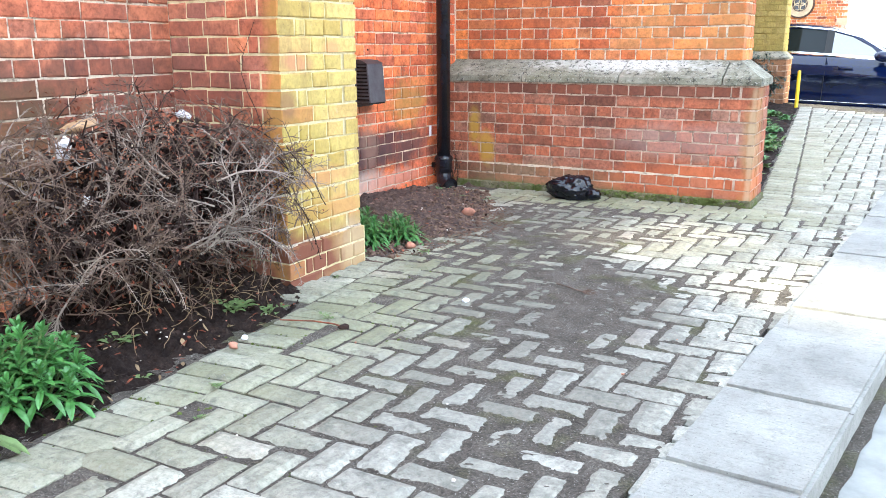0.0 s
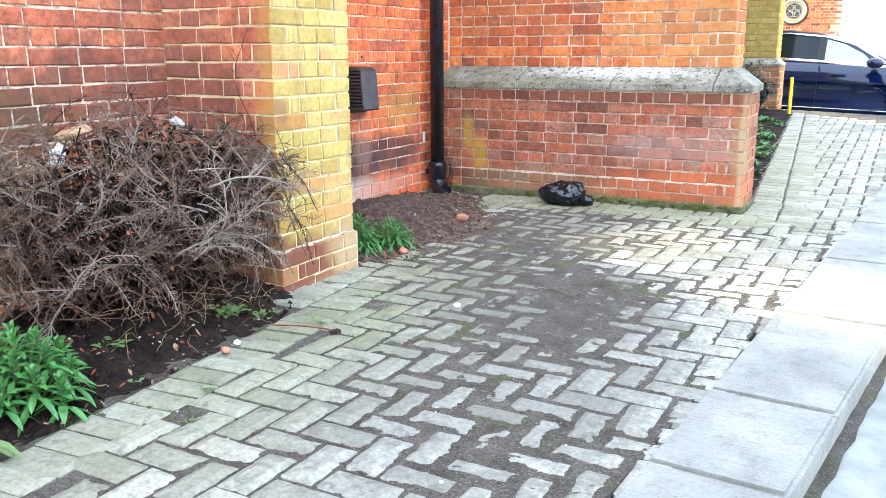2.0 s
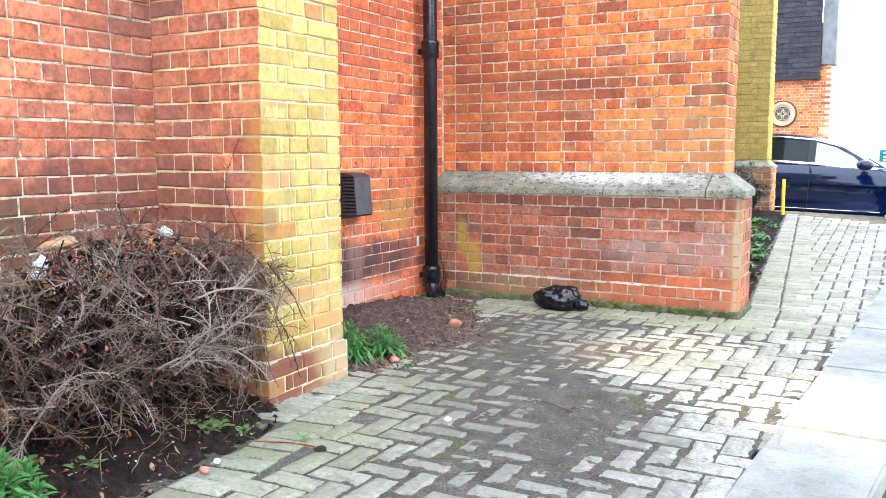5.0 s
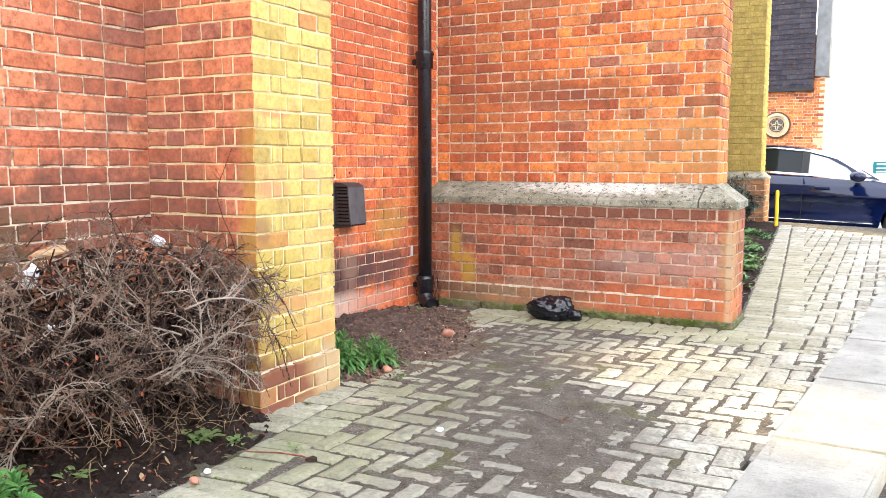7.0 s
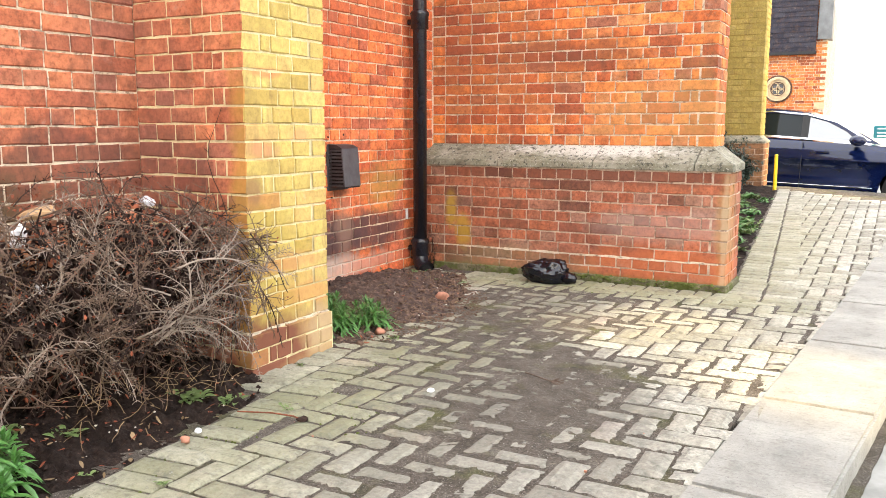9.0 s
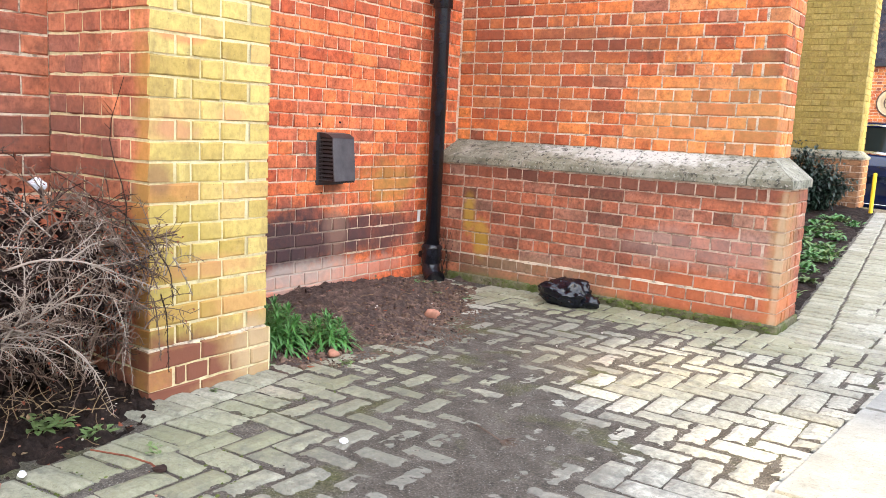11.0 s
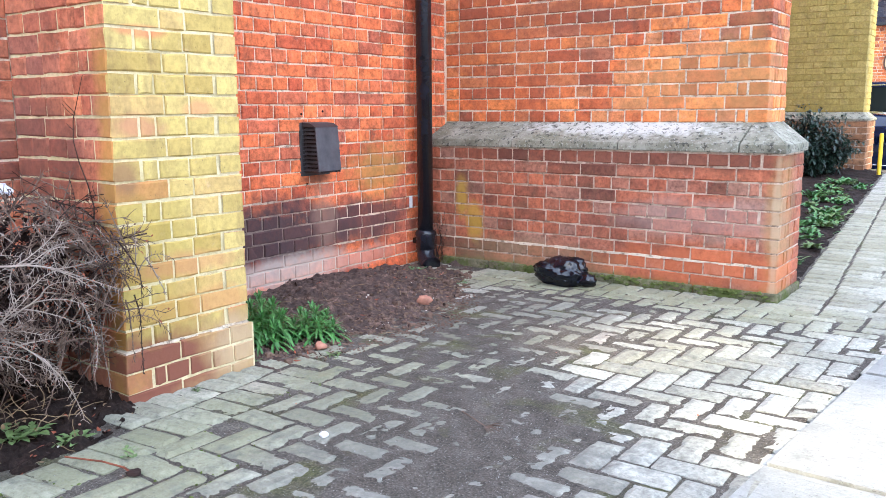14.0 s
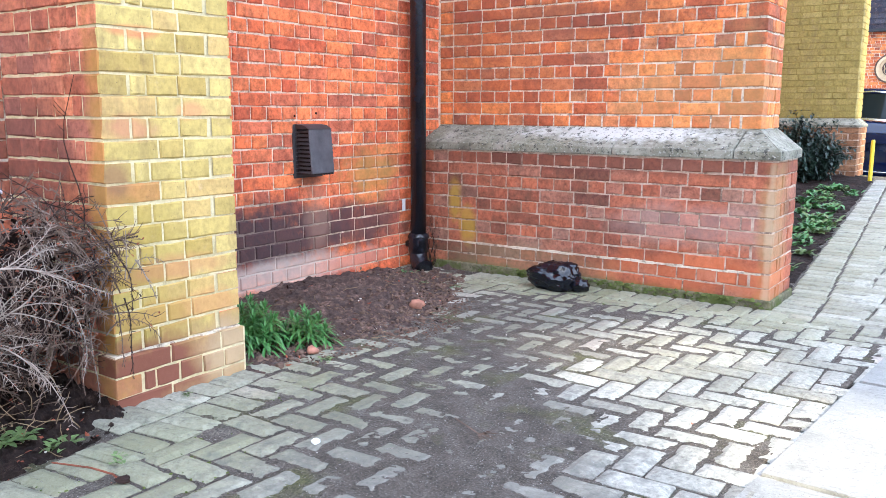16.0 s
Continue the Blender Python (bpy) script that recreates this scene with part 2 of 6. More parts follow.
M_LIME = mortar_material("mortar_white", (0.78, 0.72, 0.62), (0.55, 0.45, 0.36))


def simple(name, colour, rough=0.6, metal=0.0, spec=0.4, vary=0.25, scale=12.0, bump=0.0):
    t = Tree(name, rough, metal, spec)
    a = tuple(max(0.0, v * (1 - vary)) for v in colour)
    b = tuple(min(1.0, v * (1 + vary)) for v in colour)
    n = t.noise(scale, 6, 0.65)
    c = t.ramp(n, [(0.3, a), (0.7, b)])
    if bump:
        t.bump(t.noise(scale * 3, 5), bump, 0.004)
    return t.done(c)


def stone_material():
    t = Tree("weathered_stone", 0.92, 0, 0.2)
    c = t.ramp(t.noise(6, 8, 0.72), [(0.3, (0.10, 0.095, 0.07)), (0.48, (0.20, 0.19, 0.145)), (0.68, (0.33, 0.315, 0.26))])
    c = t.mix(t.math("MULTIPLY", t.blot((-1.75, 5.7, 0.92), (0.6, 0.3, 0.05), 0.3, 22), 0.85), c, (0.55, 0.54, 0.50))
    c = t.mix(t.math("MULTIPLY", t.step(t.noise(2.6, 4), 0.5, 0.7), 0.5), c, (0.14, 0.145, 0.065))
    c = t.mix(t.math("MULTIPLY", t.step(t.noise(28, 6, 0.8), 0.54, 0.59), 0.9), c, (0.045, 0.043, 0.036))
    c = t.mix(t.math("MULTIPLY", t.step(t.noise(75, 3, 0.7), 0.60, 0.66), 0.7), c, (0.45, 0.44, 0.40))
    t.bump(t.noise(45, 8, 0.75), 0.8, 0.008)
    return t.done(c)


def paver_material():
    t = Tree("clay_paver", 0.9, 0, 0.25)
    c = t.ramp(t.piece_random(), [(0.0, (0.235, 0.222, 0.185)), (0.35, (0.30, 0.288, 0.245)), (0.7, (0.355, 0.342, 0.295)), (0.96, (0.40, 0.383, 0.335)), (1.0, (0.36, 0.315, 0.275))])
    c = t.mix(0.75, c, t.ramp(t.noise(48, 8, 0.82), [(0.32, (0.38, 0.38, 0.37)), (0.5, (0.98, 0.98, 0.97)), (0.68, (1.5, 1.5, 1.48))]), "MULTIPLY")
    c = t.mix(t.math("MULTIPLY", t.blot((-1.75, 3.0, 0), (0.45, 2.2, 0.5), 0.6, 3), 0.6), c, (0.17, 0.175, 0.085))
    c = t.mix(t.math("MULTIPLY", t.blot((-1.7, 5.35, 0), (1.3, 0.28, 0.5), 0.5, 4), 0.45), c, (0.22, 0.225, 0.10))
    c = t.mix(t.math("MULTIPLY", t.blot((-0.75, 7.5, 0.1), (0.45, 3.2, 0.8), 0.6, 3), 0.5), c, (0.24, 0.225, 0.13))
    c = t.mix(t.math("MULTIPLY", t.step(t.noise(13, 6, 0.75), 0.52, 0.66), 0.6), c, (0.085, 0.082, 0.072))
    c = t.mix(t.math("MULTIPLY", t.step(t.noise(60, 6, 0.85), 0.56, 0.64), 0.55), c, (0.055, 0.055, 0.05))
    for centre, radii in (((-1.25, 3.2, 0), (0.62, 0.55, 0.5)), ((-1.70, 4.45, 0), (0.55, 0.70, 0.5)), ((-0.95, 2.4, 0), (0.55, 1.0, 0.5))):
        c = t.mix(t.math("MULTIPLY", t.blot(centre, radii, 0.25, 16), 0.45), c, (0.105, 0.10, 0.088))
    c = t.mix(t.math("MULTIPLY", t.step(t.noise(30, 8, 0.9), 0.60, 0.66), 0.6), c, (0.46, 0.46, 0.45))
    t.bump(t.noise(70, 8, 0.75), 0.7, 0.005)
    return t.done(c)


def grit_material():
    t = Tree("joint_grit", 1.0, 0, 0.1)
    c = t.ramp(t.noise(7, 6, 0.7), [(0.3, (0.066, 0.057, 0.048)), (0.55, (0.115, 0.101, 0.087)), (0.75, (0.17, 0.152, 0.13))])
    c = t.mix(t.math("MULTIPLY", t.step(t.noise(3.2, 4), 0.55, 0.7), 0.6), c, (0.10, 0.11, 0.035))
    c = t.mix(0.85, c, t.ramp(t.noise(130, 6, 0.85), [(0.32, (0.2, 0.2, 0.2)), (0.5, (0.9, 0.9, 0.9)), (0.68, (2.2, 2.15, 2.05))]), "MULTIPLY")
    c = t.mix(t.step(t.noise(190, 2, 0.5), 0.66, 0.70), c, (0.34, 0.325, 0.30))
    t.bump(t.noise(120, 5, 0.85), 1.0, 0.009)
    return t.done(c)


def soil_material(name, k):
    t = Tree(name, 1.0, 0, 0.1)
    c = t.ramp(t.noise(14, 8, 0.8), [(0.3, (0.010 * k, 0.008 * k, 0.008 * k)), (0.55, (0.030 * k, 0.021 * k, 0.018 * k)), (0.75, (0.10 * k, 0.066 * k, 0.052 * k))])
    c = t.mix(0.6, c, t.ramp(t.noise(90, 4, 0.8), [(0.3, (0.35, 0.35, 0.35)), (0.75, (1.8, 1.75, 1.7))]), "MULTIPLY")
    t.bump(t.noise(60, 6, 0.8), 1.0, 0.012)
    return t.done(c)


def slab_material():
    t = Tree("concrete_slab", 0.9, 0, 0.2)
    brush = t.noise(2.2, 6, 0.75, None, (6.0, 34.0, 6.0))
    c = t.ramp(t.noise(3, 6, 0.6), [(0.3, (0.23, 0.225, 0.208)), (0.7, (0.37, 0.362, 0.33))])
    c = t.mix(t.math("MULTIPLY", t.step(t.noise(9, 8, 0.8), 0.52, 0.68), 0.5), c, (0.12, 0.118, 0.105))
    c = t.mix(t.math("MULTIPLY", t.step(t.noise(17, 7, 0.85), 0.60, 0.70), 0.5), c, (0.42, 0.41, 0.39))
    c = t.mix(0.5, c, t.ramp(t.noise(90, 5, 0.8), [(0.3, (0.6, 0.6, 0.6)), (0.7, (1.15, 1.15, 1.15))]), "MULTIPLY")
    c = t.mix(t.math("MULTIPLY", t.step(brush, 0.54, 0.66), 0.55), c, (0.15, 0.145, 0.125))
    c = t.mix(t.math("MULTIPLY", t.step(t.noise(150, 2, 0.5), 0.66, 0.70), 0.6), c, (0.10, 0.095, 0.085))
    t.bump(t.math("ADD", t.noise(110, 5, 0.7), t.math("MULTIPLY", brush, -1.2)), 0.7, 0.006)
    return t.done(c)


M_STONE, M_PAVER, M_GRIT, M_SOIL, M_SLAB = stone_material(), paver_material(), grit_material(), soil_material("garden_soil", 0.95), slab_material()
def footing_material():
    t = Tree("mossy_footing", 0.95, 0, 0.15)
    c = t.ramp(t.noise(16, 7, 0.75), [(0.3, (0.07, 0.065, 0.04)), (0.55, (0.17, 0.155, 0.10)), (0.75, (0.28, 0.26, 0.18))])
    c = t.mix(t.math("MULTIPLY", t.step(t.noise(7, 6, 0.7), 0.42, 0.56), 0.85), c, (0.075, 0.10, 0.018))
    c = t.mix(t.math("MULTIPLY", t.step(t.noise(50, 4, 0.7), 0.55, 0.66), 0.6), c, (0.03, 0.035, 0.012))
    t.bump(t.noise(60, 6, 0.8), 1.0, 0.008)
    return t.done(c)


M_FOOTING = footing_material()
M_SOIL_DRY = soil_material("dry_soil", 3.3)
M_CLOD = simple("dry_clod", (0.125, 0.084, 0.064), 1.0, 0, 0.1, 0.6, 30, 0.8)
M_ROAD = simple("road_surface", (0.24, 0.24, 0.225), 0.9, 0, 0.2, 0.25, 6, 0.5)
M_PIPE = simple("pipe_black_paint", (0.010, 0.011, 0.017), 0.27, 0, 0.5, 0.5, 9, 0.1)
M_VENT = simple("vent_plastic", (0.035, 0.035, 0.04), 0.5, 0, 0.4, 0.3, 18)
M_VENT_SHADE = simple("vent_inner_shade", (0.006, 0.006, 0.007), 0.8)
M_VENT_FRONT = simple("vent_front_dusty", (0.07, 0.07, 0.08), 0.36, 0, 0.4, 0.35, 14)
M_TWIG_PALE = simple("silvery_twig", (0.235, 0.19, 0.16), 0.85, 0, 0.25, 0.4, 9)
M_TWIG = simple("bare_twig", (0.118, 0.08, 0.06), 0.9, 0, 0.2, 0.5, 8)
# dark copy of the twig: shade inside the bush, also other dark stems and bits
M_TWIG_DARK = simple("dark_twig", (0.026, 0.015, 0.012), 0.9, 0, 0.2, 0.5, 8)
# near-black leaf colour that stands in for shade inside the bush
M_BUSH_SHADE = simple("bush_shade_leaf", (0.022, 0.013, 0.011), 0.9, 0, 0.1, 0.6, 14)
M_DRY = simple("dry_leaf", (0.20, 0.06, 0.032), 0.85, 0, 0.2, 0.6, 14)
M_STRAW = simple("straw_stalk", (0.20, 0.14, 0.08), 0.85, 0, 0.2, 0.4, 10)
M_LEAF = simple("green_leaf", (0.06, 0.168, 0.036), 0.42, 0, 0.5, 0.45, 20)
M_LEAF_PALE = simple("pale_green_leaf", (0.12, 0.175, 0.06), 0.6, 0, 0.35, 0.35, 20)
M_LEAF_DARK = simple("dark_evergreen_leaf", (0.012, 0.028, 0.018), 0.4, 0, 0.45, 0.5, 20)
M_PAPER = simple("white_litter", (0.75, 0.76, 0.80), 0.6, 0, 0.3, 0.15, 20)
M_YPAINT = simple("yellow_paint", (0.78, 0.55, 0.02), 0.45, 0, 0.45, 0.08, 12)
M_PEBBLE = simple("pebble", (0.45, 0.42, 0.37), 0.85, 0, 0.2, 0.3, 25)
M_RUBBLE = simple("rubble_brick", (0.33, 0.16, 0.11), 0.9, 0, 0.2, 0.3, 25)


def bag_material():
    t = Tree("black_polythene", 0.13, 0, 0.5)
    t.bump(t.noise(16, 3, 0.5), 0.35, 0.02)
    return t.done((0.004, 0.005, 0.010))


M_BAG = bag_material()


# ---- building blocks ----
def mesh_of(name, verts, faces, mats=()):
    me = bpy.data.meshes.new(name)
    me.from_pydata([tuple(v) for v in verts], [], faces)
    for m in mats:
        me.materials.append(m)
    me.update()
    return me


def part(name, bm, material, parent, label="", smooth=False):
    me = bpy.data.meshes.new(name)
    bm.to_mesh(me)
    bm.free()
    me.materials.append(material)
    if smooth:
        me.polygons.foreach_set("use_smooth", [True] * len(me.polygons))
    ob = new(name, me)
    ob.parent = parent
    if label:
        tagged(ob, label)
    return ob


def part_mesh(name, me, parent, m=None, label=""):
    ob = new(name, me)
    ob.parent = parent
    if m is not None:
        ob.matrix_basis = m
    if label:
        tagged(ob, label)
    return ob


def empty(name, m=None):
    ob = new(name)
    ob.empty_display_size = 0.1
    if m is not None:
        ob.matrix_basis = m
    return ob


def add_box(bm, x0, y0, z0, x1, y1, z1, bevel=0.0):
    vs = [bm.verts.new(c) for c in ((x0, y0, z0), (x1, y0, z0), (x1, y1, z0), (x0, y1, z0), (x0, y0, z1), (x1, y0, z1), (x1, y1, z1), (x0, y1, z1))]
    fs = [bm.faces.new([vs[i] for i in f]) for f in ((0, 3, 2, 1), (4, 5, 6, 7), (0, 1, 5, 4), (1, 2, 6, 5), (2, 3, 7, 6), (3, 0, 4, 7))]
    if bevel:
        edges = list({e for f in fs for e in f.edges})
        bmesh.ops.bevel(bm, geom=edges, offset=bevel, segments=1, affect="EDGES")


def box_bm(*a, bevel=0.0):
    bm = bmesh.new()
    add_box(bm, *a, bevel=bevel)
    return bm


def solid(name, outline, z0, z1, material, parent=None):
    """An upright prism over a plan outline."""
    n = len(outline)
    v = [(x, y, z0) for x, y in outline] + [(x, y, z1) for x, y in outline]
    f = [tuple(range(n))[::-1], tuple(range(n, 2 * n))] + [(i, (i + 1) % n, n + (i + 1) % n, n + i) for i in range(n)]
    ob = new(name, mesh_of(name, v, f, [material]))
    ob.parent = parent
    return ob


def piece_verts(l, h, d, c, rng, jit):
    """A brick: front face at y = 0 with worn, uneven edges, going back to y = d."""
    j = lambda a, k=1.0: a + rng.uniform(-jit, jit) * k
    m1, m2 = l * rng.uniform(0.3, 0.7), l * rng.uniform(0.3, 0.7)
    w_ = [c * rng.uniform(0.6, 1.7) for _ in range(6)]
    front = [(w_[0], j(0), w_[0]), (m1, j(0), w_[1]), (l - w_[2], j(0), w_[2]), (l - w_[3], j(0), h - w_[3]), (m2, j(0), h - w_[4]), (w_[5], j(0), h - w_[5])]
    rim = [(j(0, 0.5), c, j(0)), (m1, c, j(0)), (j(l, 0.5), c, j(0)), (j(l, 0.5), c, j(h)), (m2, c, j(h)), (j(0, 0.5), c, j(h))]
    back = [(0, d, 0), (m1, d, 0), (l, d, 0), (l, d, h), (m2, d, h), (0, d, h)]
    f = [(0, 1, 2, 3, 4, 5)] + [(i, 6 + i, 6 + (i + 1) % 6, (i + 1) % 6) for i in range(6)] + [(6 + i, 12 + i, 12 + (i + 1) % 6, 6 + (i + 1) % 6) for i in range(6)]
    return front + rim + back, f


PIECES = {}


ENDS = {1: (3, 9), -1: (6, 12)}


def brick_mesh(l, h, d, mat, rng, kind="brick", end=0, end_mat=None):
    key = (kind, round(l, 3), round(h, 3), round(d, 3), mat.name, rng.randrange(7), end)
    if key not in PIECES:
        v, f = piece_verts(l, h, d, 0.004, rng, 0.003)
        me = mesh_of(kind, v, f, [mat])
        if end and end_mat:
            me.materials.append(end_mat)
            for i in ENDS[end]:
                me.polygons[i].material_index = 1
        PIECES[key] = me
    return PIECES[key]


class Joined:
    """Many pieces in one mesh."""

    def __init__(self):
        self.v, self.f, self.m = [], [], []

    def add(self, verts, faces, m=None, slot=0):
        o = len(self.v)
        self.v += [tuple(m @ Vector(p)) for p in verts] if m is not None else [tuple(p) for p in verts]
        self.f += [tuple(i + o for i in f) for f in faces]
        self.m += [slot] * len(faces)

    def make(self, name, mats, parent=None, label="", kind="", smooth=False):
        me = mesh_of(name, self.v, self.f, mats)
        me.polygons.foreach_set("material_index", self.m)
        if smooth:
            me.polygons.foreach_set("use_smooth", [True] * len(me.polygons))
        ob = new(name, me)
        ob.parent = parent
        return tagged(ob, label, "", "", kind)


COURSE, JOINT, PROUD = 0.075, 0.009, 0.0065


def lay_bricks(wall, rest, x, y, turn, length, z0, courses, mat, phase=0, start=False, end=False, own=300, seed=1, pick=None, end_mat=None):
    """Courses in English bond on one face: the face runs from (x, y) along `turn` degrees and looks to its right hand side.
    start, end: outer corners where this face and the next share their corner bricks."""
    rng = random.Random(seed)
    n = max(1, round(length / 0.1125))
    u = length / n
    made = 0
    base = pose(x, y, 0, 0, 0, turn)
    for c in range(courses):
        z = z0 + c * COURSE
        stretch = (c + phase) % 2 == 0
        a, b = 0.0, length
        if not stretch:
            a += 0.1125 if start else 0.0
            b -= 0.1035 if end else 0.0
        spans = []
        p = a
        if stretch:
            odd = n % 2 == 1
            at = (n // 4) * 2 * u if start and end else (0.0 if not start else None)
            while p < b - 0.02:
                half = odd and at is not None and abs(p - at) < 0.01
                q = min(p + (u if half else 2 * u), b)
                spans.append((p, q))
                p = q
        else:
            m_ = max(1, round((b - a) / 0.1125 - 0.5))
            u2 = (b - a) / (m_ + 0.5)
            widths = [u2] * m_
            widths.insert(0 if start else m_ if end else 0, u2 / 2)
            for w_ in widths:
                spans.append((p, p + w_))
                p += w_
        for k, (p, q) in enumerate(spans):
            corner = stretch and ((start and k == 0) or (end and k == len(spans) - 1))
            at_end = stretch and end and k == len(spans) - 1
            at_start = stretch and start and k == 0
            l = q - p - (0.0 if at_end else JOINT)
            if at_end:
                l += PROUD
            if at_start:
                p, l = p - PROUD, l + PROUD
            if l < 0.02:
                continue
            side = 1 if at_end else (-1 if at_start else 0)
            h = COURSE - JOINT + rng.uniform(-0.0015, 0.0015)
            d = 0.1025 if corner else 0.03
            off = rng.uniform(-0.0015, 0.0015)
            m = base @ pose(p, -PROUD + off, z + rng.uniform(-0.0015, 0.0015), 0, 0, 0) @ pose(0, 0, 0, 0, rng.uniform(-0.35, 0.35), 0)
            if made < own and (pick is None or pick(p, z)):
                part_mesh("brick", brick_mesh(l, COURSE - JOINT, d, mat, rng, "brick", side, end_mat), wall, m)
                made += 1
            else:
                v, f = piece_verts(l, h, d, 0.004, rng, 0.003)
                if side and end_mat:
                    ids = ENDS[side]
                    rest[mat.name][1].add(v, [q_ for i, q_ in enumerate(f) if i not in ids], m)
                    rest[end_mat.name][1].add(v, [f[i] for i in ids], m)
                else:
                    rest[mat.name][1].add(v, f, m)
    return made


class Rest(dict):
    def __missing__(self, key):
        self[key] = (bpy.data.materials[key], Joined())
        return self[key]

    def make(self, parent):
        for mat, j in self.values():
            if j.v:
                j.make("brickwork", [mat], parent, kind="stuff")


# ---- walls ----
TOP = 4.2
XA, XV, YB = -2.89, -3.10, 5.635
PX, PY0, PY1 = -2.268, 2.745, 3.29
UX, UY = -0.951, 5.86
PLX, PLY, UPY = -0.795, 6.08, 6.24
LEDGE = 0.787


def wall_thing(name, outline, z0, z1, material, label):
    return tagged(solid(name, outline, z0, z1, material), label, "wall", kind="structure")


# wall behind the bush
w = wall_thing("wall_west", [(XA - 0.33, -3.0), (XA, -3.0), (XA, PY0 + 0.1), (XA - 0.33, PY0 + 0.1)], -0.3, TOP, M_MORTAR, "red brick wall with cream mortar behind the bare bush")
rest = Rest()
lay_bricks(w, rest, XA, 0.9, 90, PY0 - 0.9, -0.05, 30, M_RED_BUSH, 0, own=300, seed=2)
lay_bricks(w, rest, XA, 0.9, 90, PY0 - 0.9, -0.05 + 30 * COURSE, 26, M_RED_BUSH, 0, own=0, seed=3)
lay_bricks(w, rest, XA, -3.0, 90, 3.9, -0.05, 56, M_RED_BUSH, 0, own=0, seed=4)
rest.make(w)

# buttress of yellow and red brick
w = wall_thing("wall_buttress", [(XV - 0.2, PY0), (PX, PY0), (PX, PY1), (XV - 0.2, PY1)], -0.3, TOP, M_MORTAR_YELLOW, "brick buttress with a yellow face and red side")
rest = Rest()
lay_bricks(w, rest, XA, PY0, 0, PX - XA, -0.037 + 3 * COURSE, 30, M_RED_PIER, 0, end=True, own=140, seed=5, end_mat=M_YELLOW)
lay_bricks(w, rest, XA, PY0, 0, PX - XA, -0.037 + 33 * COURSE, 23, M_RED_PIER, 0, end=True, own=0, seed=6, end_mat=M_YELLOW)
lay_bricks(w, rest, PX, PY0, 90, PY1 - PY0, -0.037 + 3 * COURSE, 30, M_YELLOW, 1, start=True, end=True, own=160, seed=7, end_mat=M_RED_PIER)
lay_bricks(w, rest, PX, PY0, 90, PY1 - PY0, -0.037 + 33 * COURSE, 23, M_YELLOW, 1, start=True, end=True, own=0, seed=8, end_mat=M_RED_PIER)
lay_bricks(w, rest, PX, PY1, 180, PX - XV, -0.037 + 3 * COURSE, 53, M_RED_PIER, 0, start=True, own=0, seed=9, end_mat=M_YELLOW)
rest.make(w)
foot = wall_thing("wall_buttress_foot", [(XV - 0.1, PY0 - 0.022), (PX + 0.022, PY0 - 0.022), (PX + 0.022, PY1 + 0.015), (XV - 0.1, PY1 + 0.015)], -0.3, -0.037 + 3 * COURSE - 0.012, M_MORTAR_YELLOW, "footing courses of the buttress with thick pale mortar")
rest = Rest()
lay_bricks(foot, rest, XA, PY0 - 0.022, 0, PX - XA + 0.022, -0.037, 3, M_RED_PIER, 1, end=True, seed=10)
lay_bricks(foot, rest, PX + 0.022, PY0 - 0.022, 90, PY1 - PY0 + 0.037, -0.037, 3, M_YELLOW, 0, start=True, seed=11)

bm = bmesh.new()
rng = random.Random(8)
for i in range(9):
    a = PY0 - 0.02 + i * 0.0625
    add_box(bm, PX - 0.05, a, 0.172 + rng.uniform(-0.004, 0.002), PX + 0.014 + rng.uniform(-0.008, 0.006), a + 0.0625, 0.186 + rng.uniform(-0.003, 0.004))
part("pointing", bm, M_MORTAR, foot, "thick crumbling pale mortar")

# wall with the vent
w = wall_thing("wall_vent", [(XV - 0.33, PY1 - 0.1), (XV, PY1 - 0.1), (XV, YB + 0.3), (XV - 0.33, YB + 0.3)], -0.3, TOP, M_MORTAR_RED, "red brick wall with soot stains and pale salts low down")
rest = Rest()
lay_bricks(w, rest, XV, PY1, 90, YB - PY1 + 0.2, 0.01, 18, M_RED_VENT, 0, own=300, seed=12)
lay_bricks(w, rest, XV, PY1, 90, YB - PY1 + 0.2, 0.01 + 18 * COURSE, 38, M_RED_VENT, 0, own=0, seed=13)
rest.make(w)

# wall facing the path: plinth, stone ledge, upper wall
w = wall_thing("wall_plinth", [(XV - 0.1, YB), (PLX, YB), (PLX, PLY), (UX, PLY), (UX, UPY), (XV - 0.1, UPY)], -0.3, LEDGE, M_MORTAR_DARK, "worn red brick plinth with moss along its foot")
rest = Rest()
Z0P = LEDGE - 11 * COURSE - 0.002
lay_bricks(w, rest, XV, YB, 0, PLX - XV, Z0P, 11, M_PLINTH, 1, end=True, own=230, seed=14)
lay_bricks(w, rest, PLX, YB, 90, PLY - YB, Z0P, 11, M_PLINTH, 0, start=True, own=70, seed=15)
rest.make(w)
bm = bmesh.new()
rng = random.Random(3)
for i in range(26):
    a = XV + 0.05 + i * (PLX - XV - 0.1) / 26
    add_box(bm, a, YB - 0.008 - rng.random() * 0.002, Z0P + 3 * COURSE - 0.011 + rng.uniform(-0.003, 0.002), a + 0.090, YB, Z0P + 3 * COURSE + 0.001 + rng.uniform(-0.005, 0.004))
part("pointing", bm, M_MORTAR, w, "smeared white pointing in one joint")

rng = random.Random(6)
a = XV + 0.12
while a < PLX:
    b = min(a + rng.uniform(0.24, 0.42), PLX + 0.022)
    if PLX - b < 0.12:
        b = PLX + 0.022
    bm = box_bm(a + 0.003, YB - 0.024 - rng.uniform(0, 0.006), -0.10, b - 0.003, YB - 0.001, rng.uniform(0.036, 0.052), bevel=0.007)
    part("footing", bm, M_FOOTING, w, "mossy concrete footing")
    a = b
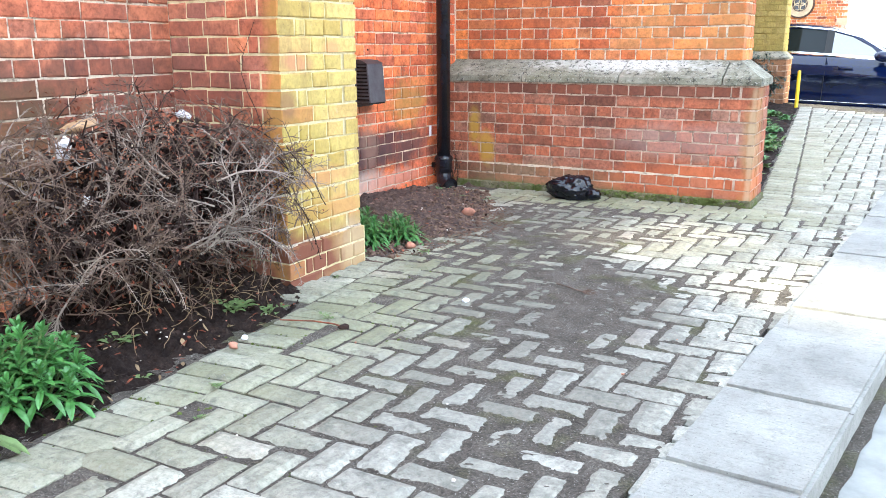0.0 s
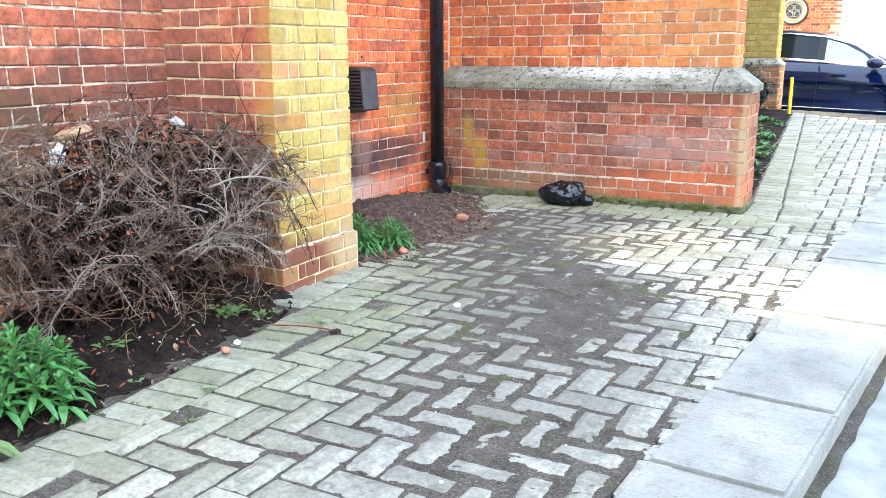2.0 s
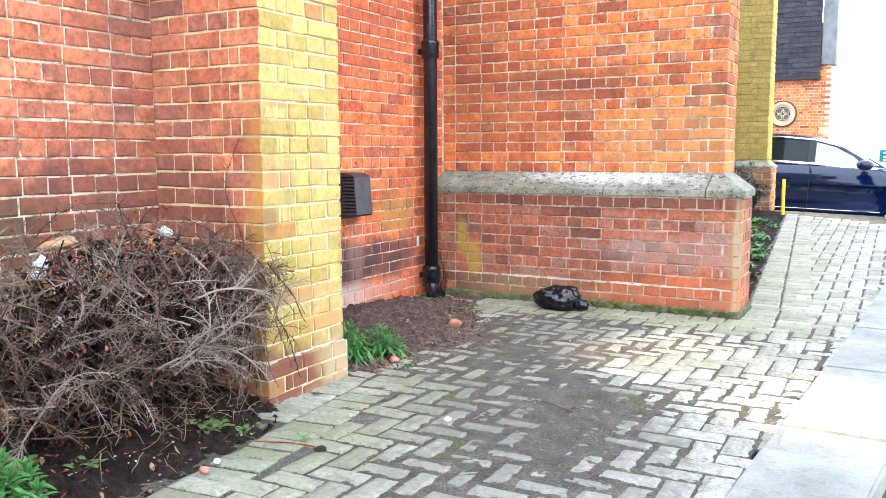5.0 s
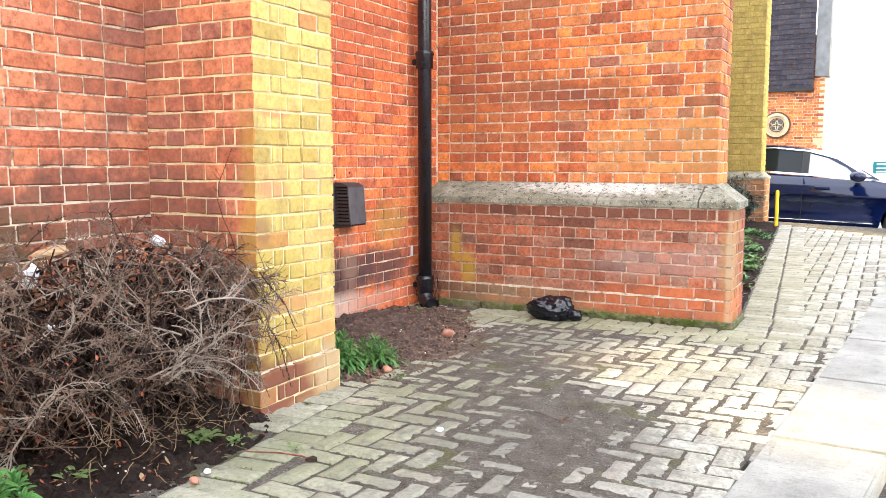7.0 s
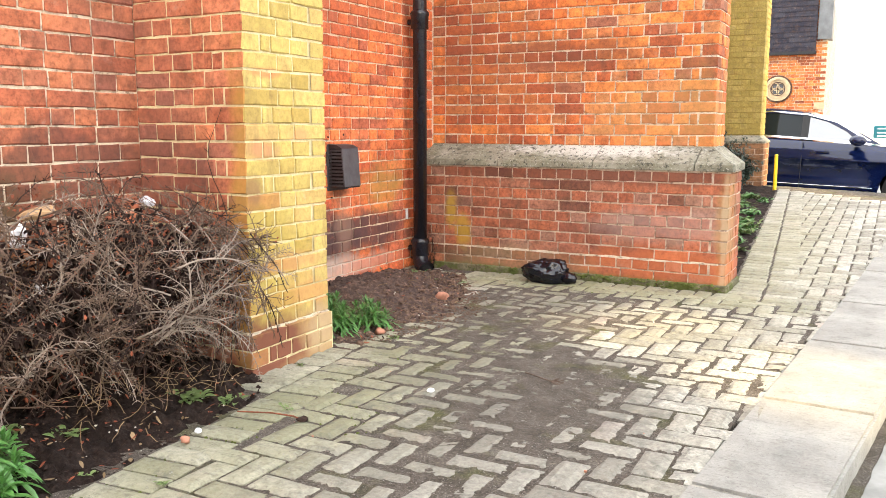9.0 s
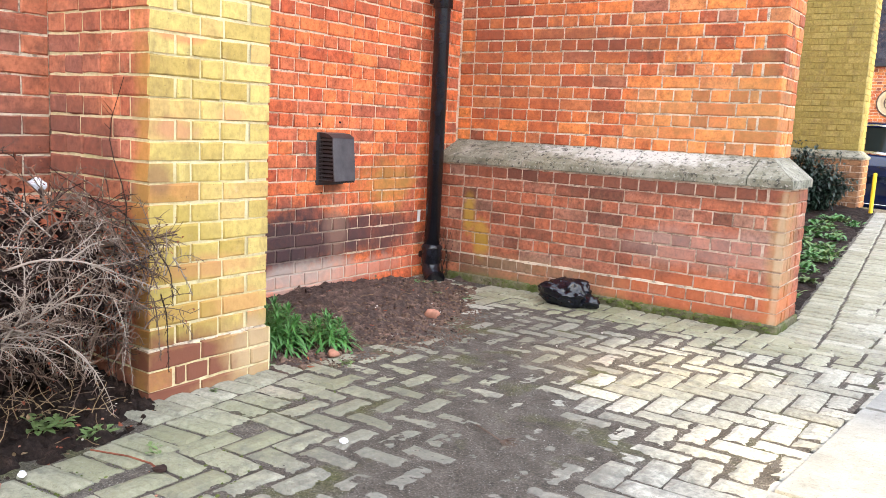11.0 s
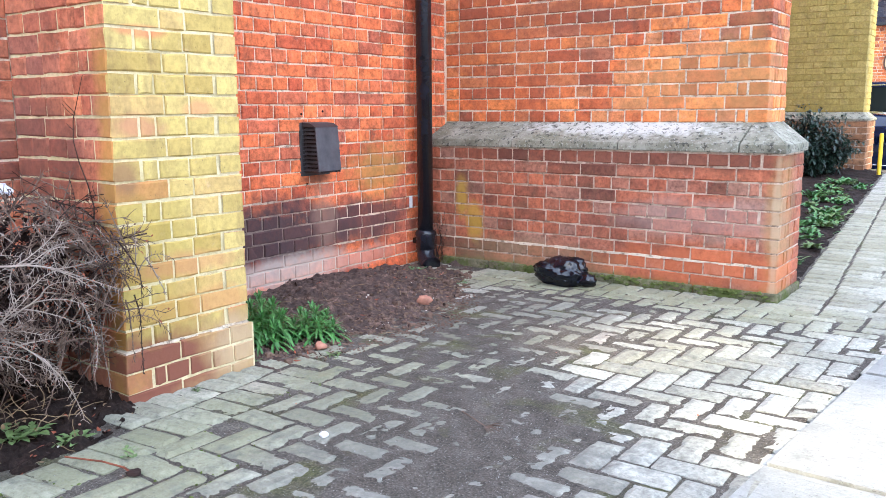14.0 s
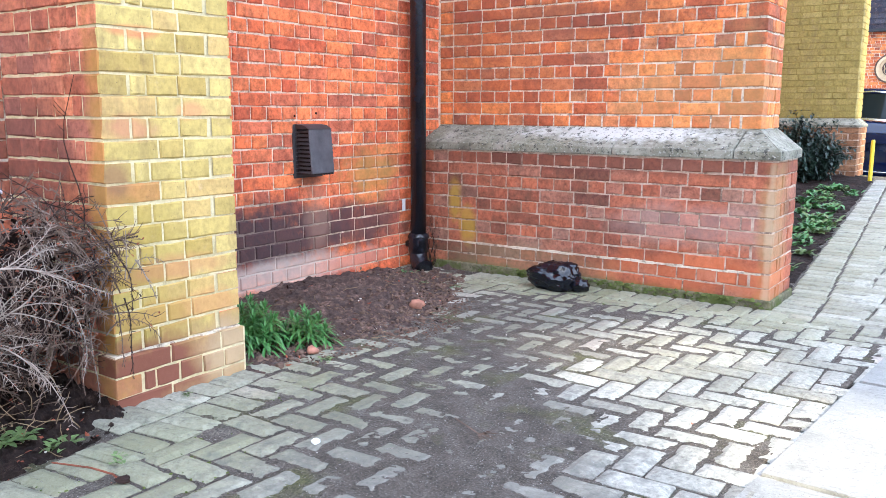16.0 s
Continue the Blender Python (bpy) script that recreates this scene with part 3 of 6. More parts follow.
part("footing", box_bm(PLX + 0.001, YB + 0.002, -0.10, PLX + 0.022, PLY, 0.042, bevel=0.006), M_FOOTING, w, "mossy concrete footing")

w = wall_thing("wall_north", [(XV - 0.1, UY), (UX, UY), (UX, UPY), (XV - 0.1, UPY)], LEDGE + 0.01, TOP, M_MORTAR, "orange-red brick wall with white mortar above the ledge")
rest = Rest()
ZU = 0.945
lay_bricks(w, rest, XV, UY, 0, UX - XV, ZU, 18, M_ORANGE, 1, end=True, own=300, seed=16)
lay_bricks(w, rest, XV, UY, 0, UX - XV, ZU + 18 * COURSE, 25, M_ORANGE, 1, end=True, own=0, seed=17)
lay_bricks(w, rest, UX, UY, 90, UPY - UY, ZU, 43, M_ORANGE, 0, start=True, own=0, seed=18)
rest.make(w)

# sloping stone ledge
ledge = tagged(empty("trim_ledge"), "weathered grey stone ledge with lichen and a sloping top", "ledge", kind="structure")


def ledge_stone(x0, x1, hip):
    o = 0.018
    prof = [(YB - o, LEDGE), (YB - o, LEDGE + 0.045), (UY, 0.942), (UY + 0.05, 0.942), (UY + 0.05, LEDGE)]
    v = [(x0, y, z) for y, z in prof]
    if hip:
        x1 = PLX + o
        v += [(x1, YB - o, LEDGE), (x1, YB - o, LEDGE + 0.045), (UX, UY, 0.942), (UX, UY + 0.05, 0.942), (UX, UY + 0.05, LEDGE)]
    else:
        v += [(x1, y, z) for y, z in prof]
    bm = bmesh.new()
    vs = [bm.verts.new(p) for p in v]
    n = 5
    for i in range(n):
        bm.faces.new((vs[i], vs[(i + 1) % n], vs[n + (i + 1) % n], vs[n + i]))
    bm.faces.new(vs[:n][::-1])
    bm.faces.new(vs[n:])
    bmesh.ops.recalc_face_normals(bm, faces=bm.faces)
    bmesh.ops.bevel(bm, geom=list(bm.edges), offset=0.006, segments=2, affect="EDGES", profile=0.6)
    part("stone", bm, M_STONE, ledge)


ledge_x = [XV, -2.431, -1.712, -1.019, None]
for a, b in zip(ledge_x, ledge_x[1:]):
    ledge_stone(a + 0.003, (b - 0.003) if b else 0, b is None)
bm = bmesh.new()
o = 0.018
vs = [bm.verts.new(p) for p in ((PLX + o, YB - o, LEDGE), (PLX + o, YB - o, LEDGE + 0.045), (UX, UY, 0.942), (PLX + o, PLY + 0.02, LEDGE), (PLX + o, PLY + 0.02, LEDGE + 0.045), (UX, UPY, 0.942), (UX, UY, LEDGE), (UX, UPY, LEDGE))]
for f in ((0, 3, 4, 1), (1, 4, 5, 2), (3, 7, 5, 4), (2, 5, 7, 6), (0, 1, 2, 6), (0, 6, 7, 3)):
    bm.faces.new([vs[i] for i in f])
bmesh.ops.recalc_face_normals(bm, faces=bm.faces)
part("stone", bm, M_STONE, ledge)


# ---- ground ----
def rise(x, y):
    """Height of the walking surface: level in the corner, climbing gently behind it."""
    z = 0.042 * max(0.0, y - 6.2)
    f = min(1.0, max(0.0, (y - 7.0) / 5.0))
    return z - 0.035 * f * max(0.0, x + 1.4)


def kerb_in(y):
    return -0.565 + 0.078 * y


def kerb_out(y):
    return -0.285 + 0.122 * min(y, 4.5) + 0.085 * max(0.0, y - 4.5)


YEND = lambda x: 12.25 - 0.42 * (x + 1.43)


def sheet(name, x_of, ys, us, z_of, material, label, category, bottom=-0.35, kind="structure"):
    """A surface over a plan strip, with a skirt round its rim."""
    v, f = [], []
    nu = len(us)
    for y in ys:
        for u in us:
            x = x_of(y, u)
            v.append((x, y, z_of(x, y)))
    for i in range(len(ys) - 1):
        for k in range(nu - 1):
            a = i * nu + k
            f.append((a, a + 1, a + nu + 1, a + nu))
    rim = [k for k in range(nu)] + [i * nu + nu - 1 for i in range(1, len(ys))] + [(len(ys) - 1) * nu + k for k in range(nu - 2, -1, -1)] + [i * nu for i in range(len(ys) - 2, 0, -1)]
    o = len(v)
    v += [(v[i][0], v[i][1], bottom) for i in rim]
    for k in range(len(rim)):
        k2 = (k + 1) % len(rim)
        f.append((rim[k2], rim[k], o + k, o + k2))
    ob = new(name, mesh_of(name, v, f, [material]))
    return tagged(ob, label, category, kind=kind)


# the ground sheet: the road, lower than the path, level to the horizon
ys = [-400, -60, -10, -3, 0, 3, 6.2, 8, 10, 12, 14, 16, 20, 40, 150, 400]
xs = [-400, -60, -12, -5, -3, -1, 0, 1, 2, 4, 8, 20, 60, 400]


def road_z(x, y):
    return -0.10


v = [(x, y, road_z(x, y)) for y in ys for x in xs]
n = len(xs)
f = [(i * n + k, i * n + k + 1, i * n + n + k + 1, i * n + n + k) for i in range(len(ys) - 1) for k in range(n - 1)]
tagged(new("ground", mesh_of("ground", v, f, [M_ROAD])), "pale concrete road surface beside and beyond the path", "ground", kind="structure")

# bedding of the block paving
lin = lambda a, b, n: [a + (b - a) * i / n for i in range(n + 1)]
DIRT = (((-1.45, 3.25), (0.30, 0.45), 0.95), ((-1.18, 2.95), (0.26, 0.32), 0.55), ((-1.62, 4.25), (0.36, 0.45), 0.9), ((-1.33, 3.75), (0.27, 0.35), 0.5), ((-0.98, 3.42), (0.24, 0.30), 0.7), ((-0.90, 2.80), (0.32, 0.36), 0.42),
        ((-1.02, 2.10), (0.36, 0.36), 0.34), ((-0.75, 1.75), (0.36, 0.42), 0.30), ((-1.90, 3.85), (0.30, 0.42), 1.1), ((-1.5, 5.10), (0.8, 0.13), 0.5), ((-2.1, 4.6), (0.22, 0.5), 0.8), ((-0.62, 2.45), (0.2, 0.5), 0.2), ((-1.05, 4.45), (0.35, 0.40), 0.30))


def dirt(x, y):
    d = 0.10 if x < -1.5 and y < 3.4 else (0.24 if x > -0.7 and y > 2.6 else 0.30)
    d += 0.16 * noise.noise((x * 3, y * 3, 4.0)) + 0.10 * noise.noise((x * 8, y * 8, 2.0))
    for (cx, cy), (rx, ry), k in DIRT:
        d += 1.05 * k * math.exp(-((x - cx) / rx) ** 2 - ((y - cy) / ry) ** 2)
    if y > 6:
        d = 0.2
    d += 0.3 * math.exp(-((x - kerb_in(y)) / 0.04) ** 2)
    return min(1.08, d)


def grit_z(x, y):
    n1 = noise.noise((x * 9, y * 9, 3.0))
    n2 = noise.noise((x * 26, y * 26, 9.0))
    n3 = noise.noise((x * 60, y * 60, 5.0))
    return rise(x, y) - 0.0115 + 0.0108 * dirt(x, y) + 0.0026 * n1 + 0.0040 * n2 + 0.0030 * n3


near_ys = lin(-2.5, 1.0, 60) + lin(1.0, 5.6, 380)[1:] + lin(5.6, 12.6, 110)[1:]
grit = sheet("pavement", lambda y, u: -3.2 + (kerb_in(y) + 3.2) * u, near_ys, lin(0, 0.3, 25) + lin(0.3, 1, 150)[1:], grit_z,
             M_GRIT, "grey block paving with dirt and moss in the joints", "pavement")

# kerb slabs
slabs = tagged(empty("pavement_kerb"), "pale concrete kerb slabs along the paving", "kerb", kind="structure")
cuts = [-2.6, -1.7, -0.75, 0.2, 0.85, 1.40, 1.95, 2.52, 3.49, 4.58, 5.7, 6.85, 8.0, 9.2, 10.4, 11.7]
for y0, y1 in zip(cuts, cuts[1:]):
    g = 0.004
    bm = bmesh.new()
    low, top = [], []
    pts = [(kerb_in(y0) + 0.012, y0 + g), (kerb_out(y0), y0 + g - 0.02), (kerb_out(y1), y1 - g - 0.02), (kerb_in(y1) + 0.012, y1 - g)]
    vb = [bm.verts.new((x, y, -0.3)) for x, y in pts]
    vt = [bm.verts.new((x, y, rise(x, y) + 0.002)) for x, y in pts]
    bm.faces.new(vt)
    bm.faces.new(vb[::-1])
    for i in range(4):
        bm.faces.new((vb[i], vb[(i + 1) % 4], vt[(i + 1) % 4], vt[i]))
    bmesh.ops.bevel(bm, geom=[e for e in bm.edges if e.verts[0] in vt and e.verts[1] in vt], offset=0.012, segments=2, affect="EDGES")
    part("slab", bm, M_SLAB, slabs)


# beds of soil
def bed1_edge(y):
    return -1.925 - 0.085 * (y - 1.2) - (0.12 if y > 2.45 else 0) * min(1, (y - 2.45) / 0.3)


def gutter_z(x, y):
    return -0.088 + 0.012 * noise.noise((x * 20, y * 20, 2.0))


sheet("ground_gutter", lambda y, u: kerb_out(y) - 0.01 + (0.05 + 0.012 * noise.noise((y * 8, 3, 1))) * u, lin(-2.5, 11.5, 260), lin(0, 1, 5), gutter_z, M_GRIT, "dirt and moss along the kerb foot", "gutter", -0.2)


def lump(x, y, s, seed):
    return noise.fractal((x * s, y * s, seed), 1.0, 2.0, 5)


def bed1_z(x, y):
    d = bed1_edge(y) - x
    return -0.02 + 0.075 * min(1.0, max(0.0, (d + 0.03) / 0.35)) + 0.034 * lump(x, y, 11, 1.0) + 0.016 * lump(x, y, 38, 6.0)


sheet("ground_bed", lambda y, u: XA + (bed1_edge(y) + 0.03 * noise.noise((y * 6, 1, 1)) - XA) * u, lin(-2.4, 0.9, 60) + lin(0.9, PY0 - 0.02, 200)[1:], lin(0, 1, 90), bed1_z, M_SOIL, "dark garden soil under the bare bush", "soil")


def bed2_edge(y):
    t = (y - PY1) / (YB - PY1)
    return -2.16 + 0.17 * math.sin(min(1, t * 2.2) * 1.57) - 0.75 * max(0, t - 0.42) ** 1.2 * 1.9


def bed2_z(x, y):
    e = bed2_edge(y)
    d = (e - x) / (e - XV)
    hill = math.exp(-((x + 2.83) / 0.33) ** 2 - ((y - 4.45) / 0.55) ** 2)
    fade = max(0.0, 1 - max(0.0, y - 5.1) / 0.4)
    return -0.012 + (0.035 * min(1, d * 2.5) + 0.075 * hill) * fade + (0.026 * lump(x, y, 11, 4.0) + 0.012 * lump(x, y, 30, 2.0)) * min(1, d * 4 + 0.15)


sheet("ground_heap", lambda y, u: XV + (bed2_edge(y) + 0.035 * noise.noise((y * 7, 5, 1)) - XV) * u, lin(PY1 + 0.01, YB - 0.01, 230), lin(0, 1, 100), bed2_z, M_SOIL_DRY, "heap of loose brown soil against the brick wall", "soil")


def bed3_edge(y):
    return -0.84 - 0.074 * (y - 6.47)


sheet("ground_strip", lambda y, u: -3.4 + (bed3_edge(y) + 0.05 * noise.noise((y * 5, 9, 1)) + 3.4) * u, lin(UPY + 0.01, 12.28, 120), lin(0, 1, 60),
      lambda x, y: rise(x, y) + 0.03 * min(1.0, max(0.0, (bed3_edge(y) - x) / 0.2)) - 0.004 + 0.022 * lump(x, y, 7, 8.0), M_SOIL, "strip of soil with weeds beside the path", "soil")


# ---- block paving ----
def paver_mesh(l, w_, rng):
    key = ("paver", round(l, 3), round(w_, 3), rng.randrange(5))
    if key not in PIECES:
        PIECES[key] = mesh_of("paver", *paver_verts(l, w_, rng), [M_PAVER])
    return PIECES[key]


def paver_verts(l, w_, rng, c=0.026):
    h = 0.06
    j = lambda a: a + rng.uniform(-0.003, 0.003)
    hl, hw = l / 2, w_ / 2
    corners = ((-1, -1), (1, -1), (1, 1), (-1, 1))
    up, rim, low = [], [], []
    for sx, sy in corners:
        for along in ((1.0, 0.9), (0.9, 1.0)) if sx * sy > 0 else ((0.9, 1.0), (1.0, 0.9)):
            ax, ay = (1 - (1 - along[0]) * hw / hl, along[1])
            up.append((j(sx * (hl * ax - c)), j(sy * (hw * ay - c)), rng.uniform(-0.001, 0.001)))
            rim.append((j(sx * hl * ax), j(sy * hw * ay), -0.0085))
            low.append((sx * hl * ax, sy * hw * ay, -h))
    n = 8
    order = []
    for k in range(4):
        pair = [2 * k, 2 * k + 1]
        order += pair
    v = [up[i] for i in order] + [rim[i] for i in order] + [low[i] for i in order]
    f = [tuple(range(n))]
    for i in range(n):
        k = (i + 1) % n
        f += [(i, n + i, n + k, k), (n + i, 2 * n + i, 2 * n + k, n + k)]
    return v, f


PW = 0.1095
pave_rng = random.Random(21)
pave_rest = Joined()
own_pavers = 0


def edge_line(y):
    """Where the herringbone meets the header course along the planted bed."""
    return -1.785 - 0.098 * (y - 2.15)


def in_herringbone(x, y):
    """0 outside, 1 inside, 2 where a block is cut off by a border."""
    if y > 5.48 and x < band_r(y) - 0.09 or x > kerb_in(y) + 0.08 or y > YEND(x):
        return 0
    if y < 5.40 and x < bed_left(y) or y < 3.36 and x < edge_line(y) + 0.015:
        return 0
    return 2 if y < 3.36 and x < edge_line(y) + 0.1 or x > kerb_in(y) - 0.09 or y > 5.28 and x < band_r(y) + 0.1 else 1


def bed_left(y):
    if y < PY0 - 0.05:
        return bed1_edge(y) - 0.03
    if y < PY1:
        return PX + 0.05
    return bed2_edge(y) - 0.12


def band_l(y):
    return PLX + 0.01 if y < 6.2 else bed3_edge(y) + 0.01


def band_r(y):
    return -0.335 - 0.0900 * (y - 5.64)


def set_paver(cx, cy, l, w_, turn, near, low=0.0):
    global own_pavers
    sink = -low + 0.006 * noise.noise((cx * 1.5, cy * 1.5, 2.0)) + pave_rng.uniform(-0.0025, 0.0025)
    e = 0.1
    tx = math.degrees(math.atan((rise(cx, cy + e) - rise(cx, cy - e)) / (2 * e))) + pave_rng.uniform(-0.7, 0.7)
    ty = pave_rng.uniform(-0.6, 0.6)
    m = pose(cx + pave_rng.uniform(-0.003, 0.003), cy + pave_rng.uniform(-0.003, 0.003), rise(cx, cy) + sink) @ pose(0, 0, 0, tx, ty, 0) @ pose(0, 0, 0, 0, 0, turn + pave_rng.uniform(-1.0, 1.0))
    if near and own_pavers < 300:
        own_pavers += 1
        part_mesh("paver", paver_mesh(l, w_, pave_rng), grit, m)
    else:
        pave_rest.add(*paver_verts(l, w_, pave_rng, 0.026 if cy < 5.3 else 0.011), m)


# herringbone: blocks laid in steps, alternately along and across
G = 0.011
for a in range(-60, 140):
    for b in range(-80, 80):
        # cell of the herringbone: two blocks at (a, b) when (a - b) is a multiple of 4
        if (a - b) % 4 == 0:
            for dx, dy, tall in ((0, 0, False), (0, 1, True)):
                gx, gy = b + dx, a + dy
                if tall:
                    cx, cy = (gx + 0.5) * PW, (gy + 1.0) * PW
                else:
                    cx, cy = (gx + 1.0) * PW, (gy + 0.5) * PW
                cx -= 1.2
                inside = in_herringbone(cx, cy) if -2.4 < cy < 12.4 else 0
                if inside:
                    near = 1.7 < cy < 4.9 and -2.1 < cx
                    set_paver(cx, cy, 2 * PW - G, PW - G, 90 if tall else 0, near, 0.0015 if inside == 2 else 0.0)

# header courses along the bed and the foot of the buttress
for k, row in enumerate((lin(-2.35, 3.35, 53), lin(2.62, 3.35, 7))):
    for y in row:
        set_paver(edge_line(y) - 0.108 - 0.216 * k, y + 0.02 * k, 2 * PW - G, PW - G * 0.6, 5.6, False)

# border courses along the plinth and beside the path
x = -2.55
while x < PLX + 0.02:
    set_paver(x, YB - 0.13, 2 * PW - G, PW - G * 1.1, 90, False)
    x += PW
y = YB - 0.18
while y < 12.3:
    a, b = band_l(y), band_r(y)
    mid = (a + b) / 2
    for c in ((a + mid) / 2, (mid + b) / 2):
        if y < YEND(c):
            set_paver(c, y, (b - a) / 2 - G * 1.3, PW - G * 1.25, 0, False)
    y += PW
pave_rest.make("block_paving", [M_PAVER], grit, kind="stuff")


# ---- drainpipe, vent ----
def tube(points, radii, sides=16, cap=True, bm=None, closed=False):
    """A round tube along points."""
    bm = bm or bmesh.new()
    pts = [Vector(p) for p in points]
    if isinstance(radii, (int, float)):
        radii = [radii] * len(pts)
    rings = []
    ref = Vector((0.31, 0.95, 0.11)).normalized()
    for i, p in enumerate(pts):
        d = (pts[min(i + 1, len(pts) - 1)] - pts[max(i - 1, 0)]).normalized()
        a = d.cross(ref)
        a = a.normalized() if a.length > 1e-4 else d.orthogonal().normalized()
        b = d.cross(a)
        rings.append([bm.verts.new(p + radii[i] * (math.cos(2 * math.pi * k / sides) * a + math.sin(2 * math.pi * k / sides) * b)) for k in range(sides)])
    for r, s in zip(rings, rings[1:]):
        for k in range(sides):
            bm.faces.new((r[k], r[(k + 1) % sides], s[(k + 1) % sides], s[k]))
    if cap:
        bm.faces.new(rings[0][::-1])
        bm.faces.new(rings[-1])
    return bm


DX, DY = -2.99, 5.455
pipe = tagged(empty("drainpipe", pose(DX, DY, 0)), "black painted cast iron drainpipe in the brick corner", "drainpipe")
part("pipe", tube([(0, 0, 0.16), (0, 0, TOP)], 0.051, 24), M_PIPE, pipe, smooth=True)
for z in (0.16, 1.83, 3.5):
    part("collar", tube([(0, 0, z - 0.055), (0, 0, z - 0.05), (0, 0, z + 0.035), (0, 0, z + 0.05), (0, 0, z + 0.06), (0, 0, z + 0.075), (0, 0, z + 0.08)], [0.055, 0.064, 0.064, 0.070, 0.070, 0.060, 0.052], 24), M_PIPE, pipe, smooth=True)
    bm = bmesh.new()
    add_box(bm, -0.10, -0.02, z - 0.02, 0.06, 0.02, z + 0.02, bevel=0.008)
    part("bracket", bm, M_PIPE, pipe)
shoe = tube([(0, 0, 0.15), (0, 0, 0.10), (0.012, -0.012, 0.06), (0.04, -0.03, 0.03), (0.075, -0.05, 0.012)], [0.058, 0.058, 0.060, 0.060, 0.062], 24, cap=False)
ob = part("shoe", shoe, M_PIPE, pipe, "curved outlet shoe", smooth=True)
md = ob.modifiers.new("wall", "SOLIDIFY")
md.thickness = 0.008
part("rim", tube([(0.066, -0.045, 0.017), (0.082, -0.054, 0.009)], [0.067, 0.067], 24), M_PIPE, pipe)
vine = tagged(empty("dead_vine", pose(DX, DY, 0)), "dry reddish vine stems climbing behind the drainpipe", "vine")
VINE_AT = vine
tag = tagged(new("plastic_tag", None), "small white plastic tag on the wall", "tag")
tag.matrix_basis = pose(XV + 0.004, 5.43, 0.42)
part("strip", box_bm(0, -0.016, -0.04, 0.008, 0.016, 0.04, bevel=0.003), M_PAPER, tag)

VY, VZ = 4.45, 0.675
VD, VW = 0.135, 0.18
vent = tagged(empty("wall_vent_cowl", pose(XV, VY, VZ)), "black plastic wall vent cowl with louvred side", "vent")
part("back_plate", box_bm(0.0, -0.02, -0.018, 0.012, VW + 0.035, 0.285, bevel=0.004), M_VENT, vent)
bm = bmesh.new()
add_box(bm, VD - 0.012, 0.0, 0.012, VD, VW, 0.258, bevel=0.003)
for v_ in bm.verts:
    if v_.co.z > 0.2:
        v_.co.x -= 0.02
part("front", bm, M_VENT_FRONT, vent, "dusty grey front panel")
bm = bmesh.new()
vs = [bm.verts.new(p) for p in ((0.012, -0.004, 0.258), (VD - 0.018, -0.004, 0.258), (VD - 0.018, VW + 0.004, 0.258), (0.012, VW + 0.004, 0.258), (0.012, -0.004, 0.285), (VD - 0.06, -0.004, 0.279), (VD - 0.06, VW + 0.004, 0.279), (0.012, VW + 0.004, 0.285))]
for q in ((0, 3, 2, 1), (4, 5, 6, 7), (0, 1, 5, 4), (1, 2, 6, 5), (2, 3, 7, 6), (3, 0, 4, 7)):
    bm.faces.new([vs[i] for i in q])
part("top", bm, M_VENT, vent)
# near-black block fills the hollow cowl in place of its inner shade
part("shade_block", box_bm(0.012, 0.03, 0.02, VD - 0.03, VW - 0.03, 0.25), M_VENT_SHADE, vent, "near-black block standing in for the shaded inside of the cowl")
for sy in (0.004, VW - 0.004):
    part("post", box_bm(0.012, sy - 0.004, 0.01, 0.022, sy + 0.004, 0.258), M_VENT, vent)
    for k in range(11):
        z = 0.018 + k * 0.0225
        bm = box_bm(0.012, sy - 0.007, -0.0022, VD - 0.012 - (0.016 if z > 0.19 else 0.004), sy + 0.014, 0.0022)
        bmesh.ops.rotate(bm, verts=bm.verts, cent=(0, sy, 0), matrix=Matrix.Rotation(radians(-28 if sy > 0.05 else 28), 3, "X"))
        bmesh.ops.translate(bm, verts=bm.verts, vec=(0, 0, z))
        part("louvre", bm, M_VENT_FRONT, vent)
for k in range(8):
    y = 0.008 + k * 0.0235
    part("grille_bar", box_bm(0.012, y - 0.003, 0.002, VD - 0.004, y + 0.003, 0.012), M_VENT, vent)
for sy, sz in ((-0.03, 0.33), (0.14, 0.345), (0.0, -0.06)):
    part("screw", tube([(0, sy + 0.03, sz), (0.008, sy + 0.03, sz)], 0.007, 8), M_PIPE, vent)


# ---- beyond the corner ----
B2X, B2Y = -1.54, 12.3
w = wall_thing("wall_far_buttress", [(-3.6, B2Y), (B2X, B2Y), (B2X, 12.75), (-3.6, 12.75)], 0.0, 5.2, M_MORTAR_OLIVE, "far buttress of olive yellow brick with pale edge")
rest = Rest()
lay_bricks(w, rest, -3.0, B2Y, 0, 3.0 + B2X, 0.975, 50, M_FAR_YELLOW, 0, end=True, own=300, seed=31)
lay_bricks(w, rest, B2X, B2Y, 90, 0.45, 0.975, 50, M_FAR_YELLOW, 1, start=True, own=0, seed=32)
rest.make(w)
w = wall_thing("wall_far_plinth", [(-3.6, B2Y - 0.12), (B2X + 0.07, B2Y - 0.12), (B2X + 0.07, 12.75), (-3.6, 12.75)], -0.1, 0.86, M_MORTAR_DARK, "red brick plinth of the far buttress")
rest = Rest()
lay_bricks(w, rest, -3.0, B2Y - 0.12, 0, 3.07 + B2X, 0.86 - 11 * COURSE, 11, M_FAR_PLINTH, 0, end=True, own=200, seed=33)
lay_bricks(w, rest, B2X + 0.07, B2Y - 0.12, 90, 0.57, 0.86 - 11 * COURSE, 11, M_FAR_PLINTH, 1, start=True, own=0, seed=34)
rest.make(w)
bm = bmesh.new()
